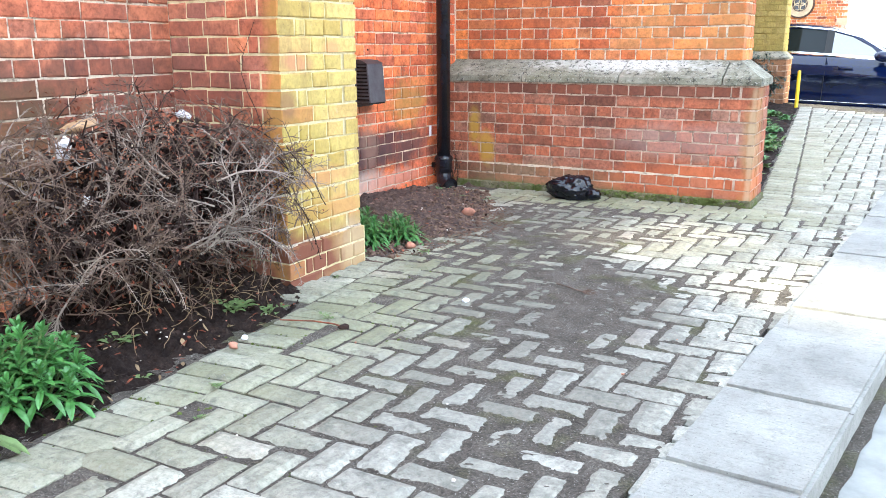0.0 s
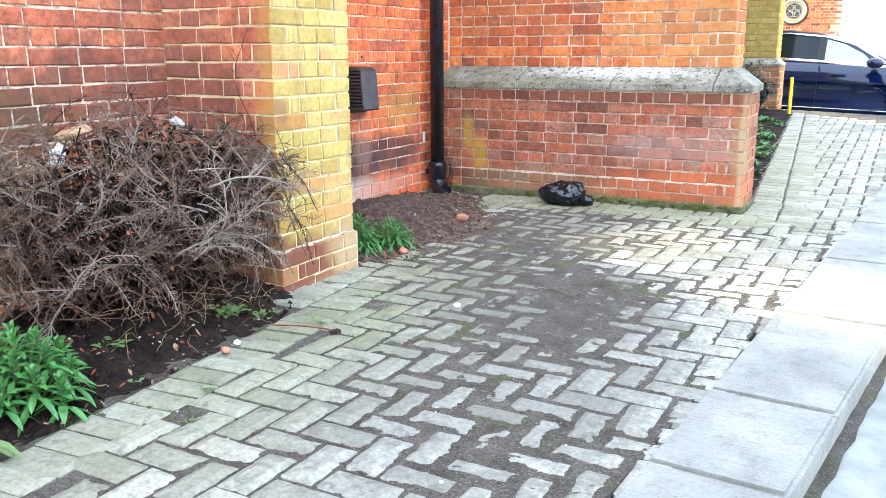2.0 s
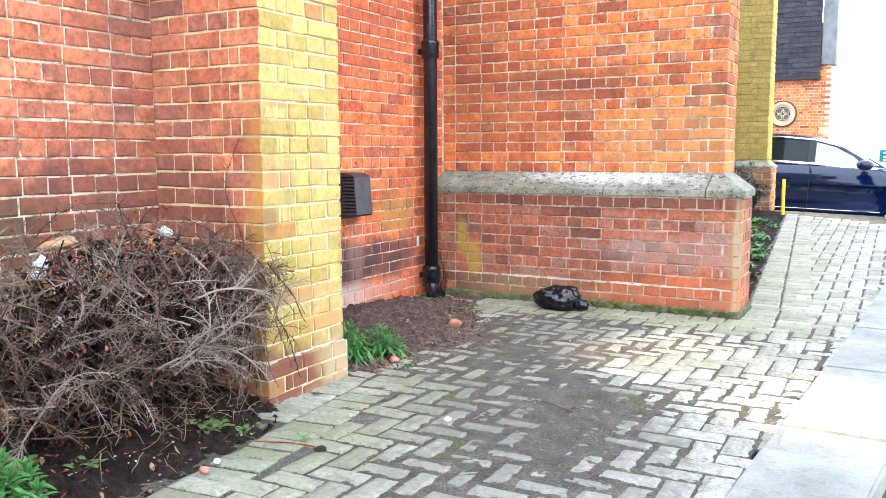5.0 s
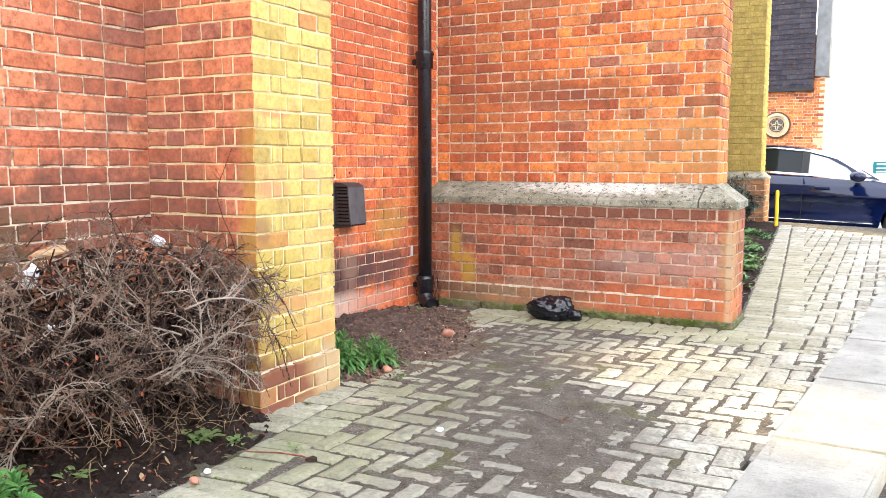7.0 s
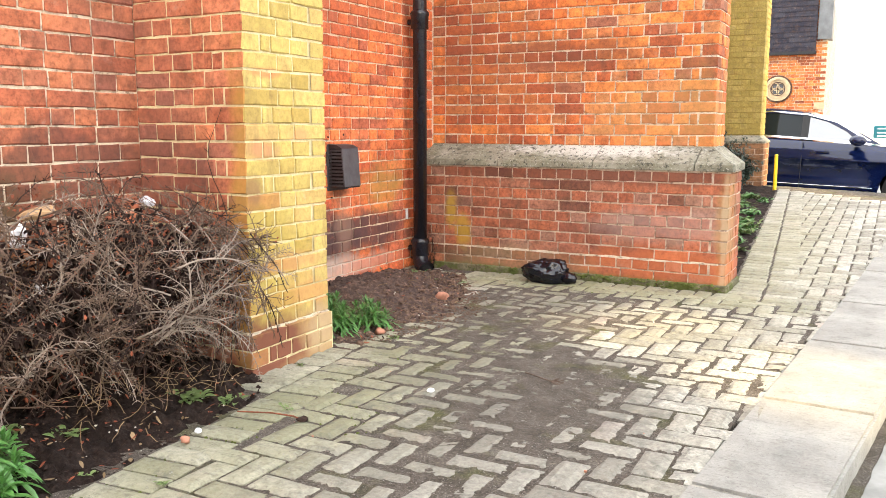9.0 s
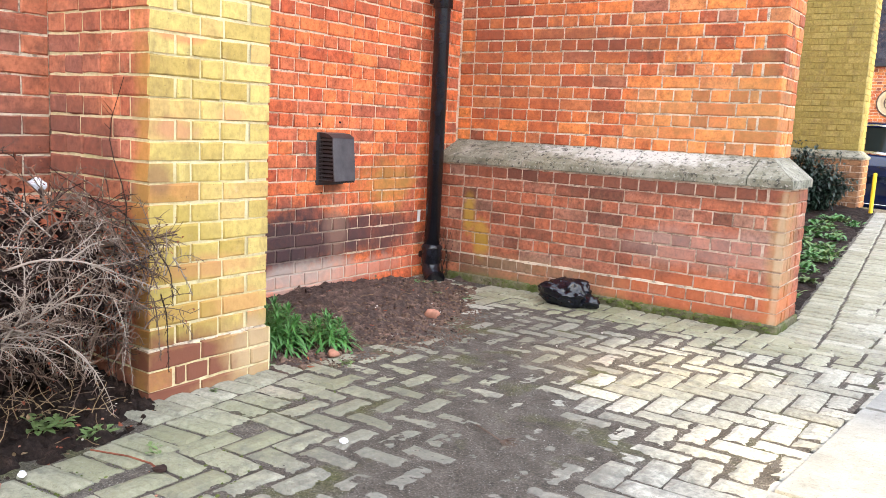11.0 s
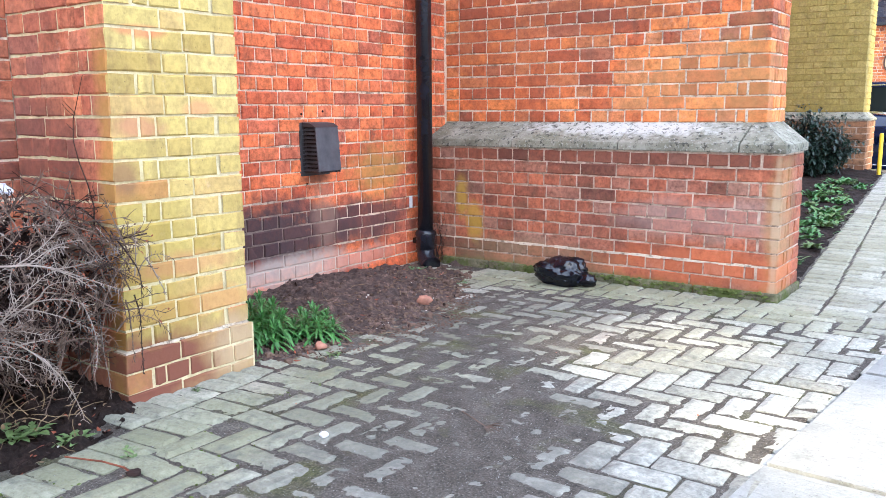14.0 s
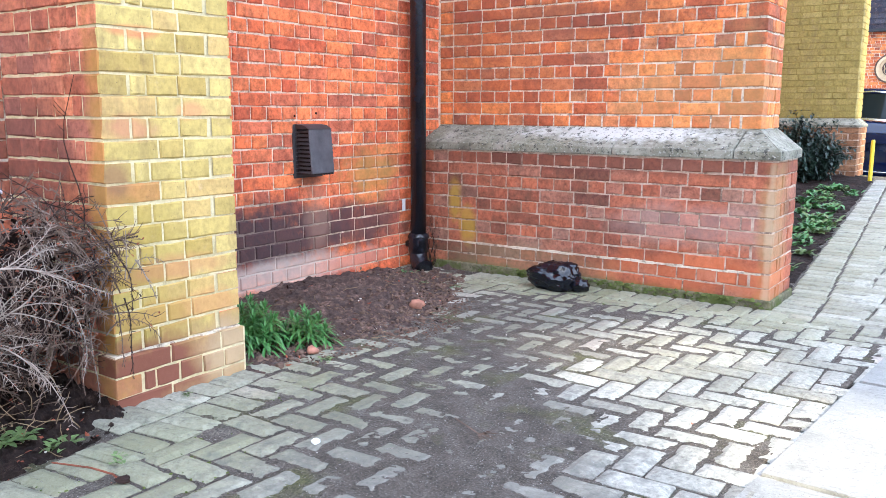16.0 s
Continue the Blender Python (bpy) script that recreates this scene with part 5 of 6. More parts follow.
stones = tagged(empty("stones"), "small scattered stones and soil crumbs", "stones", kind="stuff")
for mat, seed, count, area in ((M_PEBBLE, 41, 110, 0), (M_RUBBLE, 42, 45, 0), (M_CLOD, 43, 3000, 1)):
    rng = random.Random(seed)
    j = Joined()
    for k in range(count):
        where = rng.random()
        if where < 0.45:
            y = rng.uniform(PY1 + 0.1, YB - 0.2)
            x = bed2_edge(y) - abs(rng.gauss(0, 0.3))
            x = max(x, XV + 0.05)
            z = bed2_z(x, y)
        elif where < 0.8:
            y = rng.uniform(1.0, PY0 - 0.1)
            x = max(bed1_edge(y) - abs(rng.gauss(0.0, 0.28)), XA + 0.05)
            z = bed1_z(x, y)
        else:
            x, y = rng.uniform(-1.9, -0.4), rng.uniform(1.5, 5.2)
            z = 0.0
            if area:
                y = rng.uniform(3.5, 4.9)
                x = bed2_edge(y) + rng.gauss(0, 0.05)
        if area and 0.45 <= where < 0.8:
            continue
        r = rng.uniform(0.002, 0.007)
        if area and where < 0.45:
            r = rng.uniform(0.003, 0.013) * (1.7 if rng.random() < 0.08 else 1.0)
        bmv = [Vector((math.cos(a) * math.cos(b), math.sin(a) * math.cos(b), math.sin(b))) for b in (-0.6, 0.5) for a in (0.2, 1.45, 2.7, 3.95, 5.2)] + [Vector((0, 0, 1))]
        bmv = [Vector((p.x * r * rng.uniform(0.7, 1.3), p.y * r * rng.uniform(0.7, 1.3), p.z * r * 0.7 + r * 0.3)) + Vector((x, y, z)) for p in bmv]
        fs = [(i, (i + 1) % 5, 5 + (i + 1) % 5, 5 + i) for i in range(5)] + [(5 + i, 5 + (i + 1) % 5, 10) for i in range(5)]
        j.add(bmv, fs)
    if j.v:
        j.make("pebbles", [mat], stones)

crumpled("stone", pose(-2.29, 4.51, 0.0, 0, 0, 20), (0.09, 0.07, 0.06), M_RUBBLE, 8, "pinkish rubble stone at the edge of the soil heap", "stone", smooth=True)
crumpled("stone", pose(-1.465, 2.90, -0.002), (0.035, 0.025, 0.025), M_PAPER, 9, "small white pebble on the paving", "stone", smooth=True)
crumpled("stone", pose(-2.16, 3.60, 0.0), (0.06, 0.05, 0.04), M_RUBBLE, 10, "small brown stone by the plants", "stone", smooth=True)
crumpled("stone", pose(-1.93, 2.02, 0.0), (0.04, 0.035, 0.03), M_RUBBLE, 12, "small red brick chip at the bed edge", "stone", smooth=True)
crumpled("stone", pose(-1.96, 2.11, 0.0), (0.03, 0.022, 0.022), M_PAPER, 13, "small white pebble at the bed edge", "stone", smooth=True)

stalk_thing = tagged(empty("dead_stalks"), "straw-coloured dead stalks on the soil", "stalks", kind="stuff")
rng = random.Random(52)
j = Joined()
for k in range(60):
    y = rng.uniform(1.8, 2.5)
    x = rng.gauss(-2.22, 0.09)
    p = Vector((x, y, bed1_z(x, y) + rng.uniform(0.0, 0.12)))
    d = (rand_dir(rng) + Vector((0, 0, 0.25))).normalized()
    q = [p]
    for i in range(4):
        d = (d + rand_dir(rng) * 0.35).normalized()
        q.append(q[-1] + d * rng.uniform(0.015, 0.04))
    q = [Vector((a.x, min(a.y, PY0 - 0.05), max(a.z, bed1_z(a.x, a.y) + 0.004))) for a in q]
    twig(j, q, 0.0018, 0.001)
for k in range(22):
    y = rng.uniform(PY1 + 0.2, 5.0)
    x = rng.uniform(-2.8, -2.05)
    q = [Vector((x, y, bed2_z(x, y) + 0.008))]
    a = rng.uniform(0, 6.28)
    for i in range(3):
        a += rng.uniform(-0.5, 0.5)
        x, y = q[-1].x + math.cos(a) * 0.025, q[-1].y + math.sin(a) * 0.025
        q.append(Vector((x, y, max(bed2_z(x, y), 0) + 0.008)))
    twig(j, q, 0.0016, 0.001)
j.make("stalks", [M_STRAW], stalk_thing)

litter = tagged(empty("leaf_litter"), "brown fallen leaves scattered on the soil", "leaves", kind="stuff")
rng = random.Random(88)
j = Joined()
for k in range(750):
    y = rng.uniform(1.2, PY0 - 0.06)
    x = rng.uniform(XA + 0.05, bed1_edge(y) + 0.02)
    if k % 5 == 0:
        y = rng.uniform(PY1 + 0.05, 5.2)
        x = rng.uniform(XV + 0.1, bed2_edge(y) + 0.05)
        z = max(bed2_z(x, y), 0.0)
    else:
        z = bed1_z(x, y)
    d = Vector((rng.uniform(-1, 1), rng.uniform(-1, 1), rng.uniform(-0.1, 0.5)))
    leaf(j, Vector((x, y, z + 0.006)), d, rng.uniform(0.012, 0.034), rng.uniform(0.006, 0.018), Vector((0, 0, 1)), rng.uniform(-0.2, 0.2), (0, 1, 1, 2)[k % 4], rng.uniform(-0.3, 0.3))
j.make("leaves", [M_DRY, M_TWIG_DARK, M_STRAW], litter)
for i, (x, y, r) in enumerate(((-2.72, 1.98, 30), (-2.62, 2.30, 80), (-2.80, 2.18, 10))):
    crumpled("brick_shard", pose(x, y, bed1_z(x, y) - 0.01, 10, 15, r), (0.13, 0.09, 0.06), M_DRY, 30 + i, "broken red brick shard under the bush", "brick shard")

moss = tagged(empty("moss"), "green moss growing in the paving joints", "moss", kind="stuff")
M_MOSS = simple("joint_moss", (0.085, 0.105, 0.028), 1.0, 0, 0.1, 0.5, 40, 0.8)
rng = random.Random(99)
j = Joined()
for k in range(1500):
    if k % 3 == 0:
        x, y = rng.uniform(-2.4, PLX), rng.uniform(5.15, YB - 0.01)
    else:
        x, y = -1.95 + abs(rng.gauss(0, 0.35)), rng.uniform(1.1, 4.0)
    if x < bed_left(y) or noise.noise((x * 2.2, y * 2.2, 6.0)) < -0.05:
        continue
    r = rng.uniform(0.004, 0.012)
    lift = 0.0
    if k % 6 == 0:
        r *= 1.7
        x, y = rng.choice((rng.uniform(-2.62, PLX), rng.uniform(-1.9, PLX))), YB - rng.uniform(0.012, 0.04)
        lift = rng.uniform(0.012, 0.058)
    ring_ = [Vector((x + r * math.cos(a) * rng.uniform(0.6, 1.3), y + r * math.sin(a) * rng.uniform(0.6, 1.3), -0.014 + lift)) for a in (0, 0.9, 1.8, 2.7, 3.6, 4.5, 5.4)]
    mid_ = [Vector((p.x * 0.5 + x * 0.5, p.y * 0.5 + y * 0.5, rng.uniform(-0.010, -0.005) + lift)) for p in ring_]
    j.add(ring_ + mid_ + [Vector((x, y, -0.005 + lift))], [(i, (i + 1) % 7, 7 + (i + 1) % 7, 7 + i) for i in range(7)] + [(7 + i, 7 + (i + 1) % 7, 14) for i in range(7)])
j.make("moss", [M_MOSS], moss)

# dead twigs lying on the paving
t1 = tagged(empty("fallen_twig", pose(-1.08, 3.25, 0.006)), "dead forked twig lying on the paving", "twig")
j = Joined()
rng = random.Random(61)
twig(j, [(-0.15, 0.08, 0), (-0.08, 0.04, 0.004), (0, 0, 0.004)], 0.003, 0.0025)
for k in range(9):
    a = rng.uniform(-2.4, 1.6)
    j.make("twig", [M_TWIG], t1)
    j = Joined()
    twig(j, [(0, 0, 0.004), (0.03 * math.cos(a), 0.03 * math.sin(a), 0.012), (0.06 * math.cos(a + 0.3), 0.06 * math.sin(a + 0.3), 0.004)], 0.0025, 0.001)
j.make("twig", [M_TWIG], t1)
t2 = tagged(empty("fallen_twig", pose(-1.73, 2.38, 0.006)), "thin reddish twig across the paving edge", "twig")
j = Joined()
twig(j, [(-0.25, -0.05, 0.004), (-0.12, -0.01, 0.008), (-0.03, 0.005, 0.006), (0, 0, 0.004)], 0.003, 0.004)
j.make("twig", [M_DRY], t2)
crumpled("dried_seed_head", pose(-1.72, 2.39, -0.002), (0.05, 0.04, 0.02), M_TWIG_DARK, 17, "dark dried seed head at a twig's end", "litter")

# ---- black plastic bag ----
def plastic_bag(where):
    rng = random.Random(12)
    bag = tagged(empty("plastic_bag", where), "crumpled glossy black plastic bag by the plinth", "bag")
    bm = bmesh.new()
    bmesh.ops.create_icosphere(bm, subdivisions=5, radius=1.0)
    for v_ in bm.verts:
        p = v_.co.copy()
        turn = math.atan2(p.z, p.y)
        folds = abs(math.sin(turn * 4.5 + 3.0 * noise.noise(p * 1.7))) * (0.35 + 0.65 * abs(p.x))
        r = 1 + 0.22 * noise.fractal(p * 1.5, 1, 2, 3) + 0.13 * folds + 0.10 * abs(noise.noise(p * 4.5)) + 0.05 * abs(noise.noise(Vector((p.x * 5, p.y * 14, p.z * 14))))
        v_.co = Vector((p.x * r * 0.135, p.y * r * 0.088, max(p.z * r, -0.80) * 0.088))
        if p.x < -0.5:
            v_.co.x -= (-0.5 - p.x) * 0.06
    bmesh.ops.translate(bm, verts=bm.verts, vec=(0, 0, 0.070))
    part("body", bm, M_BAG, bag, smooth=True)
    bm = bmesh.new()
    bmesh.ops.create_icosphere(bm, subdivisions=3, radius=1.0)
    for v_ in bm.verts:
        p = v_.co.copy()
        r = 1 + 0.3 * noise.noise(p * 3.1) + 0.1 * noise.noise(p * 9)
        v_.co = Vector((p.x * r * 0.06 + 0.135, p.y * r * 0.045 - 0.03, max(p.z * r, -0.9) * 0.04 + 0.04))
    part("knot", bm, M_BAG, bag, "twisted neck of the bag", smooth=True)


plastic_bag(pose(-1.93, 5.42, 0.0, 0, 0, 12))


# ---- parked car ----
def car_paint():
    t = Tree("navy_car_paint", 0.10, 0.0, 0.5)
    t.bsdf.inputs["Coat Weight"].default_value = 0.03
    t.bsdf.inputs["Coat Roughness"].default_value = 0.04
    c = t.ramp(t.noise(3, 3), [(0.3, (0.002, 0.006, 0.035)), (0.7, (0.004, 0.010, 0.05))])
    return t.done(c)


def glass(name, colour, rough=0.03, spec=0.25):
    t = Tree(name, rough, 0, spec)
    c = t.ramp(t.noise(2, 2), [(0.3, colour), (0.7, tuple(v * 1.3 for v in colour))])
    return t.done(c)


M_CAR, M_CARGLASS, M_CARPANE = car_paint(), glass("dark_car_glass", (0.008, 0.011, 0.012)), glass("bright_car_glass", (0.02, 0.025, 0.025), 0.02, 1.0)
M_CARPANE.node_tree.nodes["Principled BSDF"].inputs["IOR"].default_value = 2.1
M_CHROME = simple("chrome", (0.7, 0.7, 0.72), 0.15, 1.0, 0.5, 0.05)
M_RUBBER = simple("tyre_rubber", (0.015, 0.015, 0.016), 0.8, 0, 0.3, 0.3)
M_ALLOY = simple("alloy_rim", (0.55, 0.56, 0.58), 0.3, 0.9, 0.5, 0.1)
M_TRIM = simple("black_trim", (0.012, 0.012, 0.013), 0.5, 0, 0.4, 0.2)


def loft(profile, half_low, half_high, z_low, z_high, bevel=0.0):
    """A side profile given a width that narrows upwards."""
    bm = bmesh.new()
    w_ = lambda z: half_low + (half_high - half_low) * min(1, max(0, (z - z_low) / (z_high - z_low)))
    a = [bm.verts.new((x, -w_(z), z)) for x, z in profile]
    b = [bm.verts.new((x, w_(z), z)) for x, z in profile]
    bm.faces.new(a)
    bm.faces.new(b[::-1])
    n = len(profile)
    for i in range(n):
        bm.faces.new((a[i], b[i], b[(i + 1) % n], a[(i + 1) % n]))
    bmesh.ops.recalc_face_normals(bm, faces=bm.faces)
    if bevel:
        edges = [e for e in bm.edges if len({round(v_.co.y, 3) > 0 for v_ in e.verts}) == 1]
        bmesh.ops.bevel(bm, geom=edges, offset=bevel, segments=3, affect="EDGES", profile=0.5)
    return bm


def arch(cx, r, z0, flip=False):
    pts = []
    for i in range(9):
        a = math.pi * i / 8
        pts.append((cx + r * math.cos(a), max(z0, 0.32 + r * math.sin(a))))
    return pts


def build_car(where):
    car = tagged(empty("car", where), "parked dark navy hatchback with chrome window trim", "car")
    low = [(0.90, 0.22)] + [(0.93, 0.40), (0.90, 0.60), (0.72, 0.72), (0.30, 0.83), (-0.35, 0.93), (-1.2, 0.96), (-2.2, 1.0), (-3.0, 1.04), (-3.5, 1.03), (-3.62, 0.80), (-3.62, 0.35), (-3.5, 0.22)]
    low += [(-3.08, 0.22)] + arch(-2.7, 0.37, 0.22)[::-1] + [(-2.32, 0.20), (-0.40, 0.20)] + arch(0.0, 0.37, 0.22)[::-1] + [(0.38, 0.22)]
    bm = loft(low, 0.89, 0.89, 0.2, 1.0, 0.0)
    for z in (0.28, 0.36, 0.44, 0.52, 0.60, 0.66, 0.72, 0.78, 0.82, 0.86, 0.90, 0.94, 0.98):
        bmesh.ops.bisect_plane(bm, geom=bm.verts[:] + bm.edges[:] + bm.faces[:], plane_co=(0, 0, z), plane_no=(0, 0, 1))
    girth = ((0.2, 0.80), (0.34, 0.875), (0.40, 0.868), (0.62, 0.862), (0.76, 0.885), (0.82, 0.892), (0.90, 0.872), (1.05, 0.80))
    for v_ in bm.verts:
        for (z0, w0), (z1, w1) in zip(girth, girth[1:]):
            if z0 <= v_.co.z <= z1:
                f_ = (v_.co.z - z0) / (z1 - z0)
                v_.co.y = math.copysign(w0 + (w1 - w0) * f_ * f_ * (3 - 2 * f_), v_.co.y)
                break
    body = part("body", bm, M_CAR, car)
    for p_ in body.data.polygons:
        p_.use_smooth = abs(p_.normal.y) > 0.6
    line = [(-0.40, 0.955), (-0.62, 1.08), (-1.0, 1.27), (-1.4, 1.375), (-1.9, 1.41), (-2.5, 1.385), (-3.05, 1.27), (-3.45, 1.03)]
    side = lambda z: 0.84 + (0.60 - 0.84) * (z - 0.95) / 0.47

    def pane(name, pts, mat, out, thick, label="", s=-1):
        bm = bmesh.new()
        a = [bm.verts.new((x, s * (side(z) + out), z)) for x, z in pts]
        b = [bm.verts.new((x, s * (side(z) + out - thick), z)) for x, z in pts]
        bm.faces.new(a)
        bm.faces.new(b[::-1])
        for i in range(len(pts)):
            k = (i + 1) % len(pts)
            bm.faces.new((a[i], b[i], b[k], a[k]))
        bmesh.ops.recalc_face_normals(bm, faces=bm.faces)
        return part(name, bm, mat, car, label)

    def across(name, pts, mat, thick, label=""):
        """A sheet spanning the cabin from side to side along points of the roof line."""
        bm = bmesh.new()
        rows = [[bm.verts.new((x, k * side(z), z + 0.035 * (1 - k * k) - d)) for k in (-1, -0.8, -0.4, 0, 0.4, 0.8, 1)] for d in (0.0, thick) for x, z in pts]
        n = len(pts)
        for o in (0, n):
            for r in range(n - 1):
                for k in range(6):
                    bm.faces.new((rows[o + r][k], rows[o + r][k + 1], rows[o + r + 1][k + 1], rows[o + r + 1][k]))
        bmesh.ops.recalc_face_normals(bm, faces=bm.faces)
        return part(name, bm, mat, car, label, smooth=True)

    hole = [(-0.70, 0.985), (-0.86, 1.13), (-1.12, 1.26), (-1.38, 1.325), (-1.85, 1.36), (-2.22, 1.335), (-2.55, 1.27), (-2.75, 1.06)]
    for s in (-1, 1):
        pane("roof_rail", line + hole[::-1], M_CAR, 0.0, 0.05, s=s)
        pane("door_pillar", [(-1.37, 0.97), (-1.37, 1.335), (-1.47, 1.345), (-1.47, 0.97)], M_TRIM, 0.002, 0.05, "black door pillar", s)
        pane("door_pillar", [(-2.15, 0.99), (-2.15, 1.345), (-2.21, 1.345), (-2.21, 0.99)], M_TRIM, 0.002, 0.04, "black door pillar", s)
        pane("window", [(-0.70, 0.985), (-1.37, 1.005), (-1.37, 1.325), (-1.12, 1.26), (-0.86, 1.13)], M_CARPANE, -0.012, 0.006, "front side window", s)
        pane("window", [(-1.47, 1.005), (-2.15, 1.03), (-2.15, 1.345), (-1.85, 1.355), (-1.47, 1.34)], M_CARGLASS, -0.012, 0.006, "rear side window", s)
        pane("window", [(-2.21, 1.035), (-2.75, 1.06), (-2.55, 1.27), (-2.21, 1.335)], M_CARGLASS, -0.012, 0.006, "rear quarter window", s)
    across("roof", line[2:6], M_CAR, 0.03)
    across("windscreen", line[:3], M_CARPANE, 0.006)
    across("rear_window", line[5:], M_CARGLASS, 0.006)
    pane("window_trim", [(-0.55, 0.957), (-2.9, 1.035), (-2.9, 1.062), (-0.60, 0.985)], M_CHROME, 0.010, 0.012, "chrome strip under the windows")
    pane("roof_trim", [(-0.58, 1.0), (-1.0, 1.245), (-1.4, 1.342), (-1.9, 1.375), (-2.5, 1.325), (-2.5, 1.35), (-1.9, 1.395), (-1.4, 1.364), (-0.97, 1.27), (-0.52, 1.0)], M_CHROME, 0.008, 0.012, "chrome strip over the windows")
    for x0, x1 in ((-0.40, -1.43), (-1.44, -2.35)):
        bm = box_bm(min(x0, x1), -0.884, 0.26, min(x0, x1) + 0.007, -0.86, 0.95)
        part("door_gap", bm, M_TRIM, car)
        hx = max(x0, x1) - 0.86
        part("door_handle", box_bm(hx, -0.905, 0.80, hx + 0.20, -0.875, 0.835, bevel=0.008), M_CAR, car)
    # thin chrome strip added in place of a highlight along the doors
    part("door_highlight", box_bm(-2.25, -0.882, 0.318, -0.45, -0.86, 0.332, bevel=0.004), M_CHROME, car, "pale strip added for the highlight low on the doors")
    part("sill", box_bm(-2.3, -0.885, 0.16, -0.42, 0.885, 0.235, bevel=0.02), M_TRIM, car)
    bm = bmesh.new()
    bmesh.ops.create_icosphere(bm, subdivisions=3, radius=1.0)
    for v_ in bm.verts:
        v_.co = Vector((v_.co.x * 0.115 - 0.70, v_.co.y * 0.11 - 0.96, v_.co.z * 0.075 + 1.0))
    part("mirror", bm, M_CAR, car, "door mirror", smooth=True)
    part("aerial_fin", box_bm(-2.45, -0.02, 1.38, -2.30, 0.02, 1.44, bevel=0.015), M_CAR, car)
    for x in (0.0, -2.7):
        for y in (-0.79, 0.79):
            wheel = empty("wheel", pose(x, y, 0.32))
            wheel.parent = car
            s = -1 if y < 0 else 1
            part("tyre", tube([(0, -0.10, 0), (0, -0.09, 0), (0, 0.09, 0), (0, 0.10, 0)], [0.28, 0.32, 0.32, 0.28], 32), M_RUBBER, wheel, smooth=False)
            part("rim", tube([(0, s * 0.101, 0), (0, s * 0.106, 0)], [0.215, 0.21], 28), M_TRIM, wheel)
            for k in range(5):
                bm = box_bm(-0.026, min(s * 0.106, s * 0.122), 0.02, 0.026, max(s * 0.106, s * 0.122), 0.212, bevel=0.006)
                bmesh.ops.rotate(bm, verts=bm.verts, cent=(0, 0, 0), matrix=Matrix.Rotation(2 * math.pi * k / 5, 3, "Y"))
                part("spoke", bm, M_ALLOY, wheel)
    for y in (-0.62, 0.62):
        part("headlight", box_bm(0.70, y - 0.17, 0.58, 0.905, y + 0.17, 0.70, bevel=0.03), M_CARGLASS, car)


build_car(pose(0.27, 14.4, -0.14, 0, 2.2, 2.0))


# ---- far buildings and sign ----
FY = 24.0
w = wall_thing("wall_far_gable", [(-12, FY), (-1.62, FY), (-1.62, FY + 6), (-12, FY + 6)], -0.2, 4.4, M_MORTAR_RED, "far red brick church wall with a round stone window")
rest = Rest()
lay_bricks(w, rest, -6.5, FY, 0, 6.5 - 1.62, -0.1, 60, M_FAR_RED, 0, end=True, own=300, seed=51)
rest.make(w)
win = tagged(empty("window_round", pose(-2.74, FY - 0.01, 2.08)), "round stone window with plain grey glass", "window", kind="structure")


def ring(r0, r1, y0, y1, sides=40):
    bm = bmesh.new()
    rings = [[bm.verts.new((r * math.cos(2 * math.pi * k / sides), y, r * math.sin(2 * math.pi * k / sides))) for k in range(sides)] for r, y in ((r0, y1), (r0, y0), (r1, y0), (r1, y1))]
    for a, b in ((0, 1), (1, 2), (2, 3), (3, 0)):
        for k in range(sides):
            bm.faces.new((rings[a][k], rings[a][(k + 1) % sides], rings[b][(k + 1) % sides], rings[b][k]))
    bmesh.ops.recalc_face_normals(bm, faces=bm.faces)
    return bm


M_PANE = glass("grey_window_glass", (0.035, 0.035, 0.04), 0.08, 0.5)
M_FARSTONE = simple("buff_stone", (0.50, 0.38, 0.24), 0.9, 0, 0.2, 0.25, 5, 0.3)
part("frame", ring(0.25, 0.315, -0.10, 0.05), M_FARSTONE, win)
part("frame", ring(0.185, 0.25, -0.05, 0.05), M_FARSTONE, win)
part("pane", tube([(0, 0.0, 0), (0, 0.02, 0)], 0.25, 32), M_PANE, win, "grey leaded glass")
for k in range(4):
    a = radians(45 + 90 * k)
    bm = ring(0.075, 0.098, -0.03, 0.02, 20)
    bmesh.ops.translate(bm, verts=bm.verts, vec=(0.085 * math.cos(a), 0, 0.085 * math.sin(a)))
    part("tracery", bm, M_FARSTONE, win)
M_FARDARK = simple("sooty_stone", (0.10, 0.06, 0.045), 0.9, 0, 0.2, 0.3, 9, 0.3)
part("rim", ring(0.315, 0.355, -0.06, 0.05), M_FARDARK, win, "dark weathered outer ring")
part("rim", ring(0.165, 0.185, -0.06, 0.04), M_FARDARK, win, "dark inner edge")

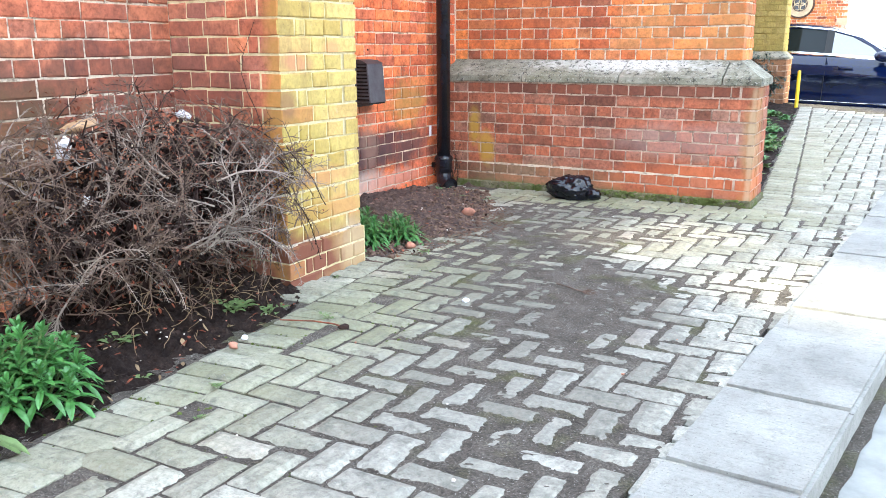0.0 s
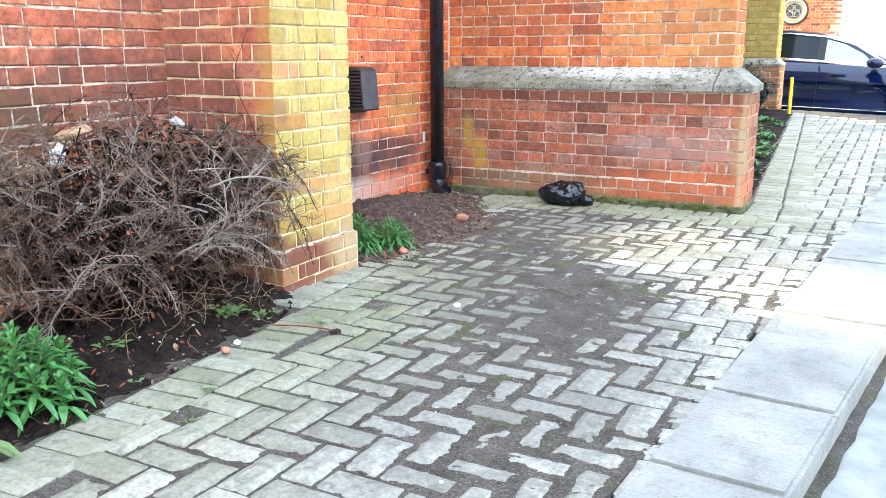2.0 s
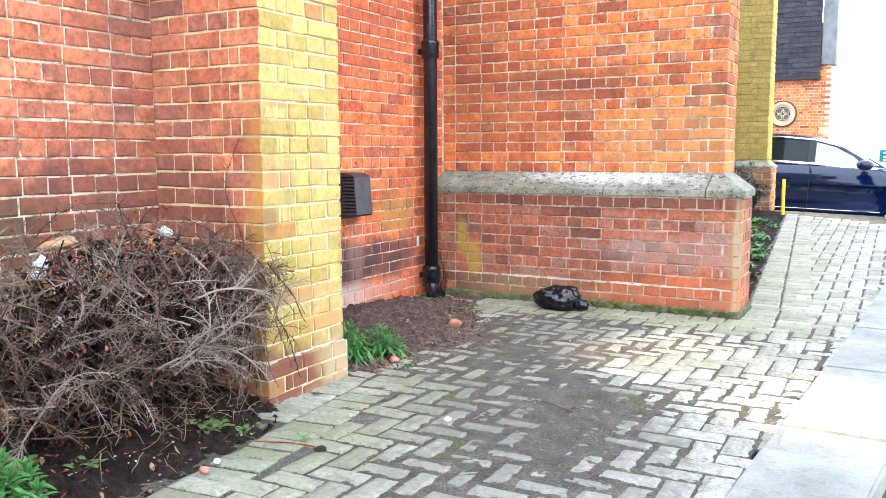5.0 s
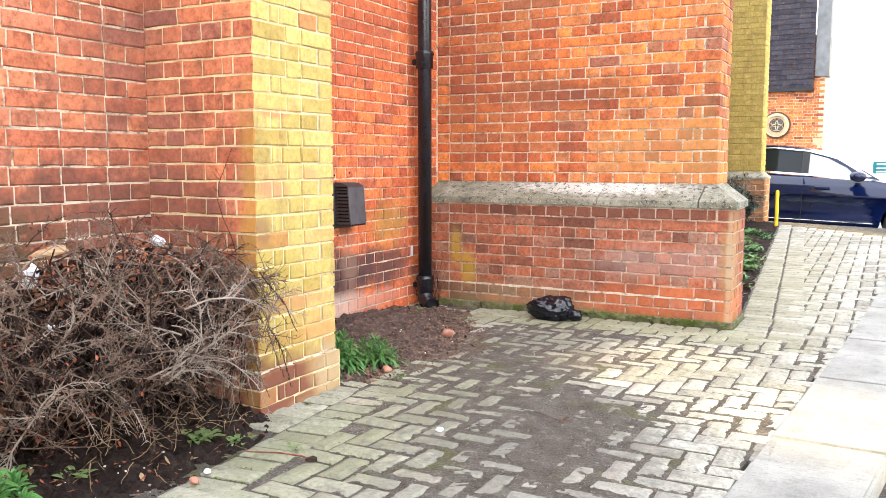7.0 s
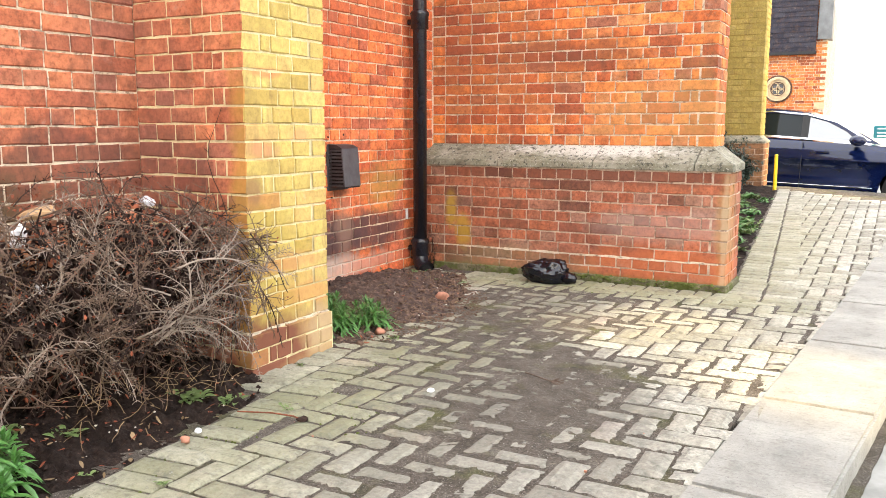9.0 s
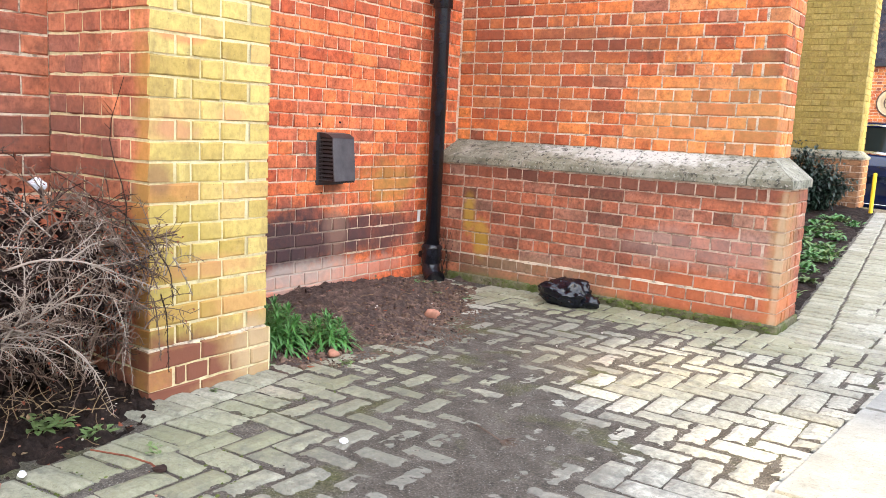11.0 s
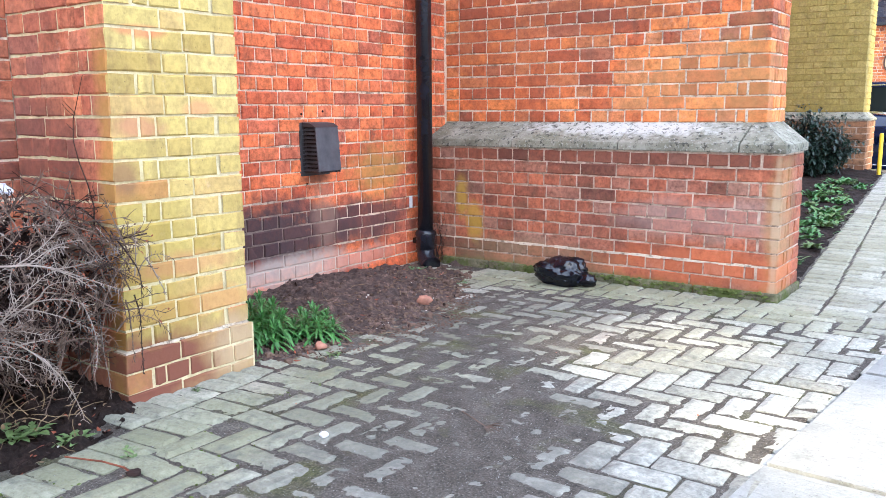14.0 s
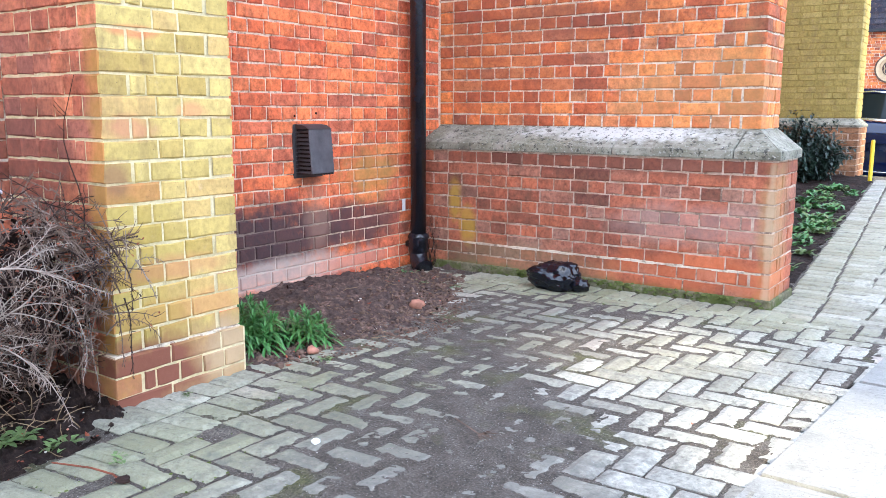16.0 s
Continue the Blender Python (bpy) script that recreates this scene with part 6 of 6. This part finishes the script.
# slate-hung roof slope over the gable wall
roof = tagged(empty("roof", pose(0, 0, 0)), "dark grey slate roof slope above the far wall", "roof", kind="structure")
M_SLATE = brick_material("roof_slate", [(0.0, (0.018, 0.018, 0.028)), (0.5, (0.03, 0.03, 0.042)), (1.0, (0.042, 0.042, 0.054))], mottled=0.0)
M_LEAD = simple("lead_flashing", (0.16, 0.165, 0.17), 0.6, 0.2, 0.3, 0.3, 4)
bm = box_bm(-7.0, FY - 0.18, 2.95, -1.86, FY - 0.02, 3.02)
part("eave", bm, M_TRIM, roof, "dark gutter along the eave")
j = Joined()
rng = random.Random(71)
for r in range(26):
    for k in range(16):
        x0 = -5.9 + k * 0.26 + (0.13 if r % 2 else 0)
        x1 = min(x0 + 0.255, -1.87)
        if x1 - x0 < 0.05:
            continue
        z = 3.0 + r * 0.13
        y = FY - 0.16 + r * 0.0005
        j.add([(x0, y - 0.012, z), (x1, y - 0.012, z), (x1, y + 0.012, z + 0.20), (x0, y + 0.012, z + 0.20), (x0, y - 0.002, z), (x1, y - 0.002, z), (x1, y + 0.022, z + 0.20), (x0, y + 0.022, z + 0.20)],
              [(0, 1, 2, 3), (7, 6, 5, 4), (0, 4, 5, 1), (1, 5, 6, 2), (2, 6, 7, 3), (3, 7, 4, 0)])
j.make("slates", [M_SLATE], roof, kind="stuff")
part("backing", box_bm(-7.0, FY - 0.12, 3.0, -1.88, FY - 0.02, 6.5), M_TRIM, roof)
part("flashing", box_bm(-1.85, FY - 0.10, 3.32, -1.52, FY + 0.5, 6.6), M_LEAD, roof, "grey lead-clad end strip")
part("quoin", box_bm(-1.84, FY - 0.03, 1.55, -1.60, FY + 0.2, 1.72), M_FARSTONE, w, "pale stone block in the corner")

M_PALE = brick_material("pale_painted_brick", [(0.0, (0.72, 0.70, 0.64)), (1.0, (0.80, 0.78, 0.72))], mottled=0.0, speck=(0.6, 0.57, 0.5))
M_PALE_MORTAR = mortar_material("pale_mortar", (0.74, 0.72, 0.66), (0.66, 0.62, 0.55))
house = wall_thing("wall_pale_building", [(-0.6, 40), (14, 40), (14, 48), (-0.6, 48)], -0.2, 10, M_PALE_MORTAR, "far pale painted brick building")
rest = Rest()
lay_bricks(house, rest, -0.6, 40, 0, 7.0, 0.0, 110, M_PALE, 0, own=0, seed=81)
rest.make(house)

sign = tagged(empty("sign", pose(0.08, 23.0, -0.10)), "teal notice board on a post beyond the car", "sign")
M_TEAL = simple("teal_sign", (0.005, 0.13, 0.16), 0.5, 0, 0.4, 0.1)
part("post", tube([(0.05, 0, 0), (0.05, 0, 1.36)], 0.035, 12), M_TEAL, sign)
part("board", box_bm(-0.46, -0.03, 0.92, 0.06, 0.0, 1.22, bevel=0.006), M_TEAL, sign)
for k, z in enumerate((1.15, 1.05, 0.97)):
    part("text_bar", box_bm(-0.38, -0.036, z - 0.016, -0.02 - 0.05 * k, -0.03, z + 0.016), M_PAPER, sign)

# plain tall unseen wall added well across the road; gaps between wings shape sunlight
c, hx, hy = Vector((-0.7, 4.1, 0)), Vector((0.819, -0.574, 0)), Vector((0.574, 0.819, 0))
opp = tagged(empty("wall_sun_screen"), "plain unseen wall across the road, slotted to shape the sunlight", "building", kind="structure")


def wing(p0, p1, z0, z1):
    a, b = c + hx * 35 + hy * p0, c + hx * 35 + hy * p1
    d = hx * 0.4
    solid("wall", [(q.x, q.y) for q in (a, a + d, b + d, b)], z0, z1, M_PALE_MORTAR, opp)


wing(-7, -0.33, -0.2, 21)
wing(0.6, 0.8, -0.2, 21)
wing(1.35, 6.42, -0.2, 27)
wing(6.9, 18.5, -0.2, 27)
# slots sized to drop sun patches on the paving, kerb and north wall
for z0, z1 in ((-0.2, 15.12), (15.62, 15.72), (16.08, 21)):
    wing(-0.33, 0.6, z0, z1)
for z0, z1 in ((-0.2, 13.31), (13.76, 21)):
    wing(0.8, 1.35, z0, z1)
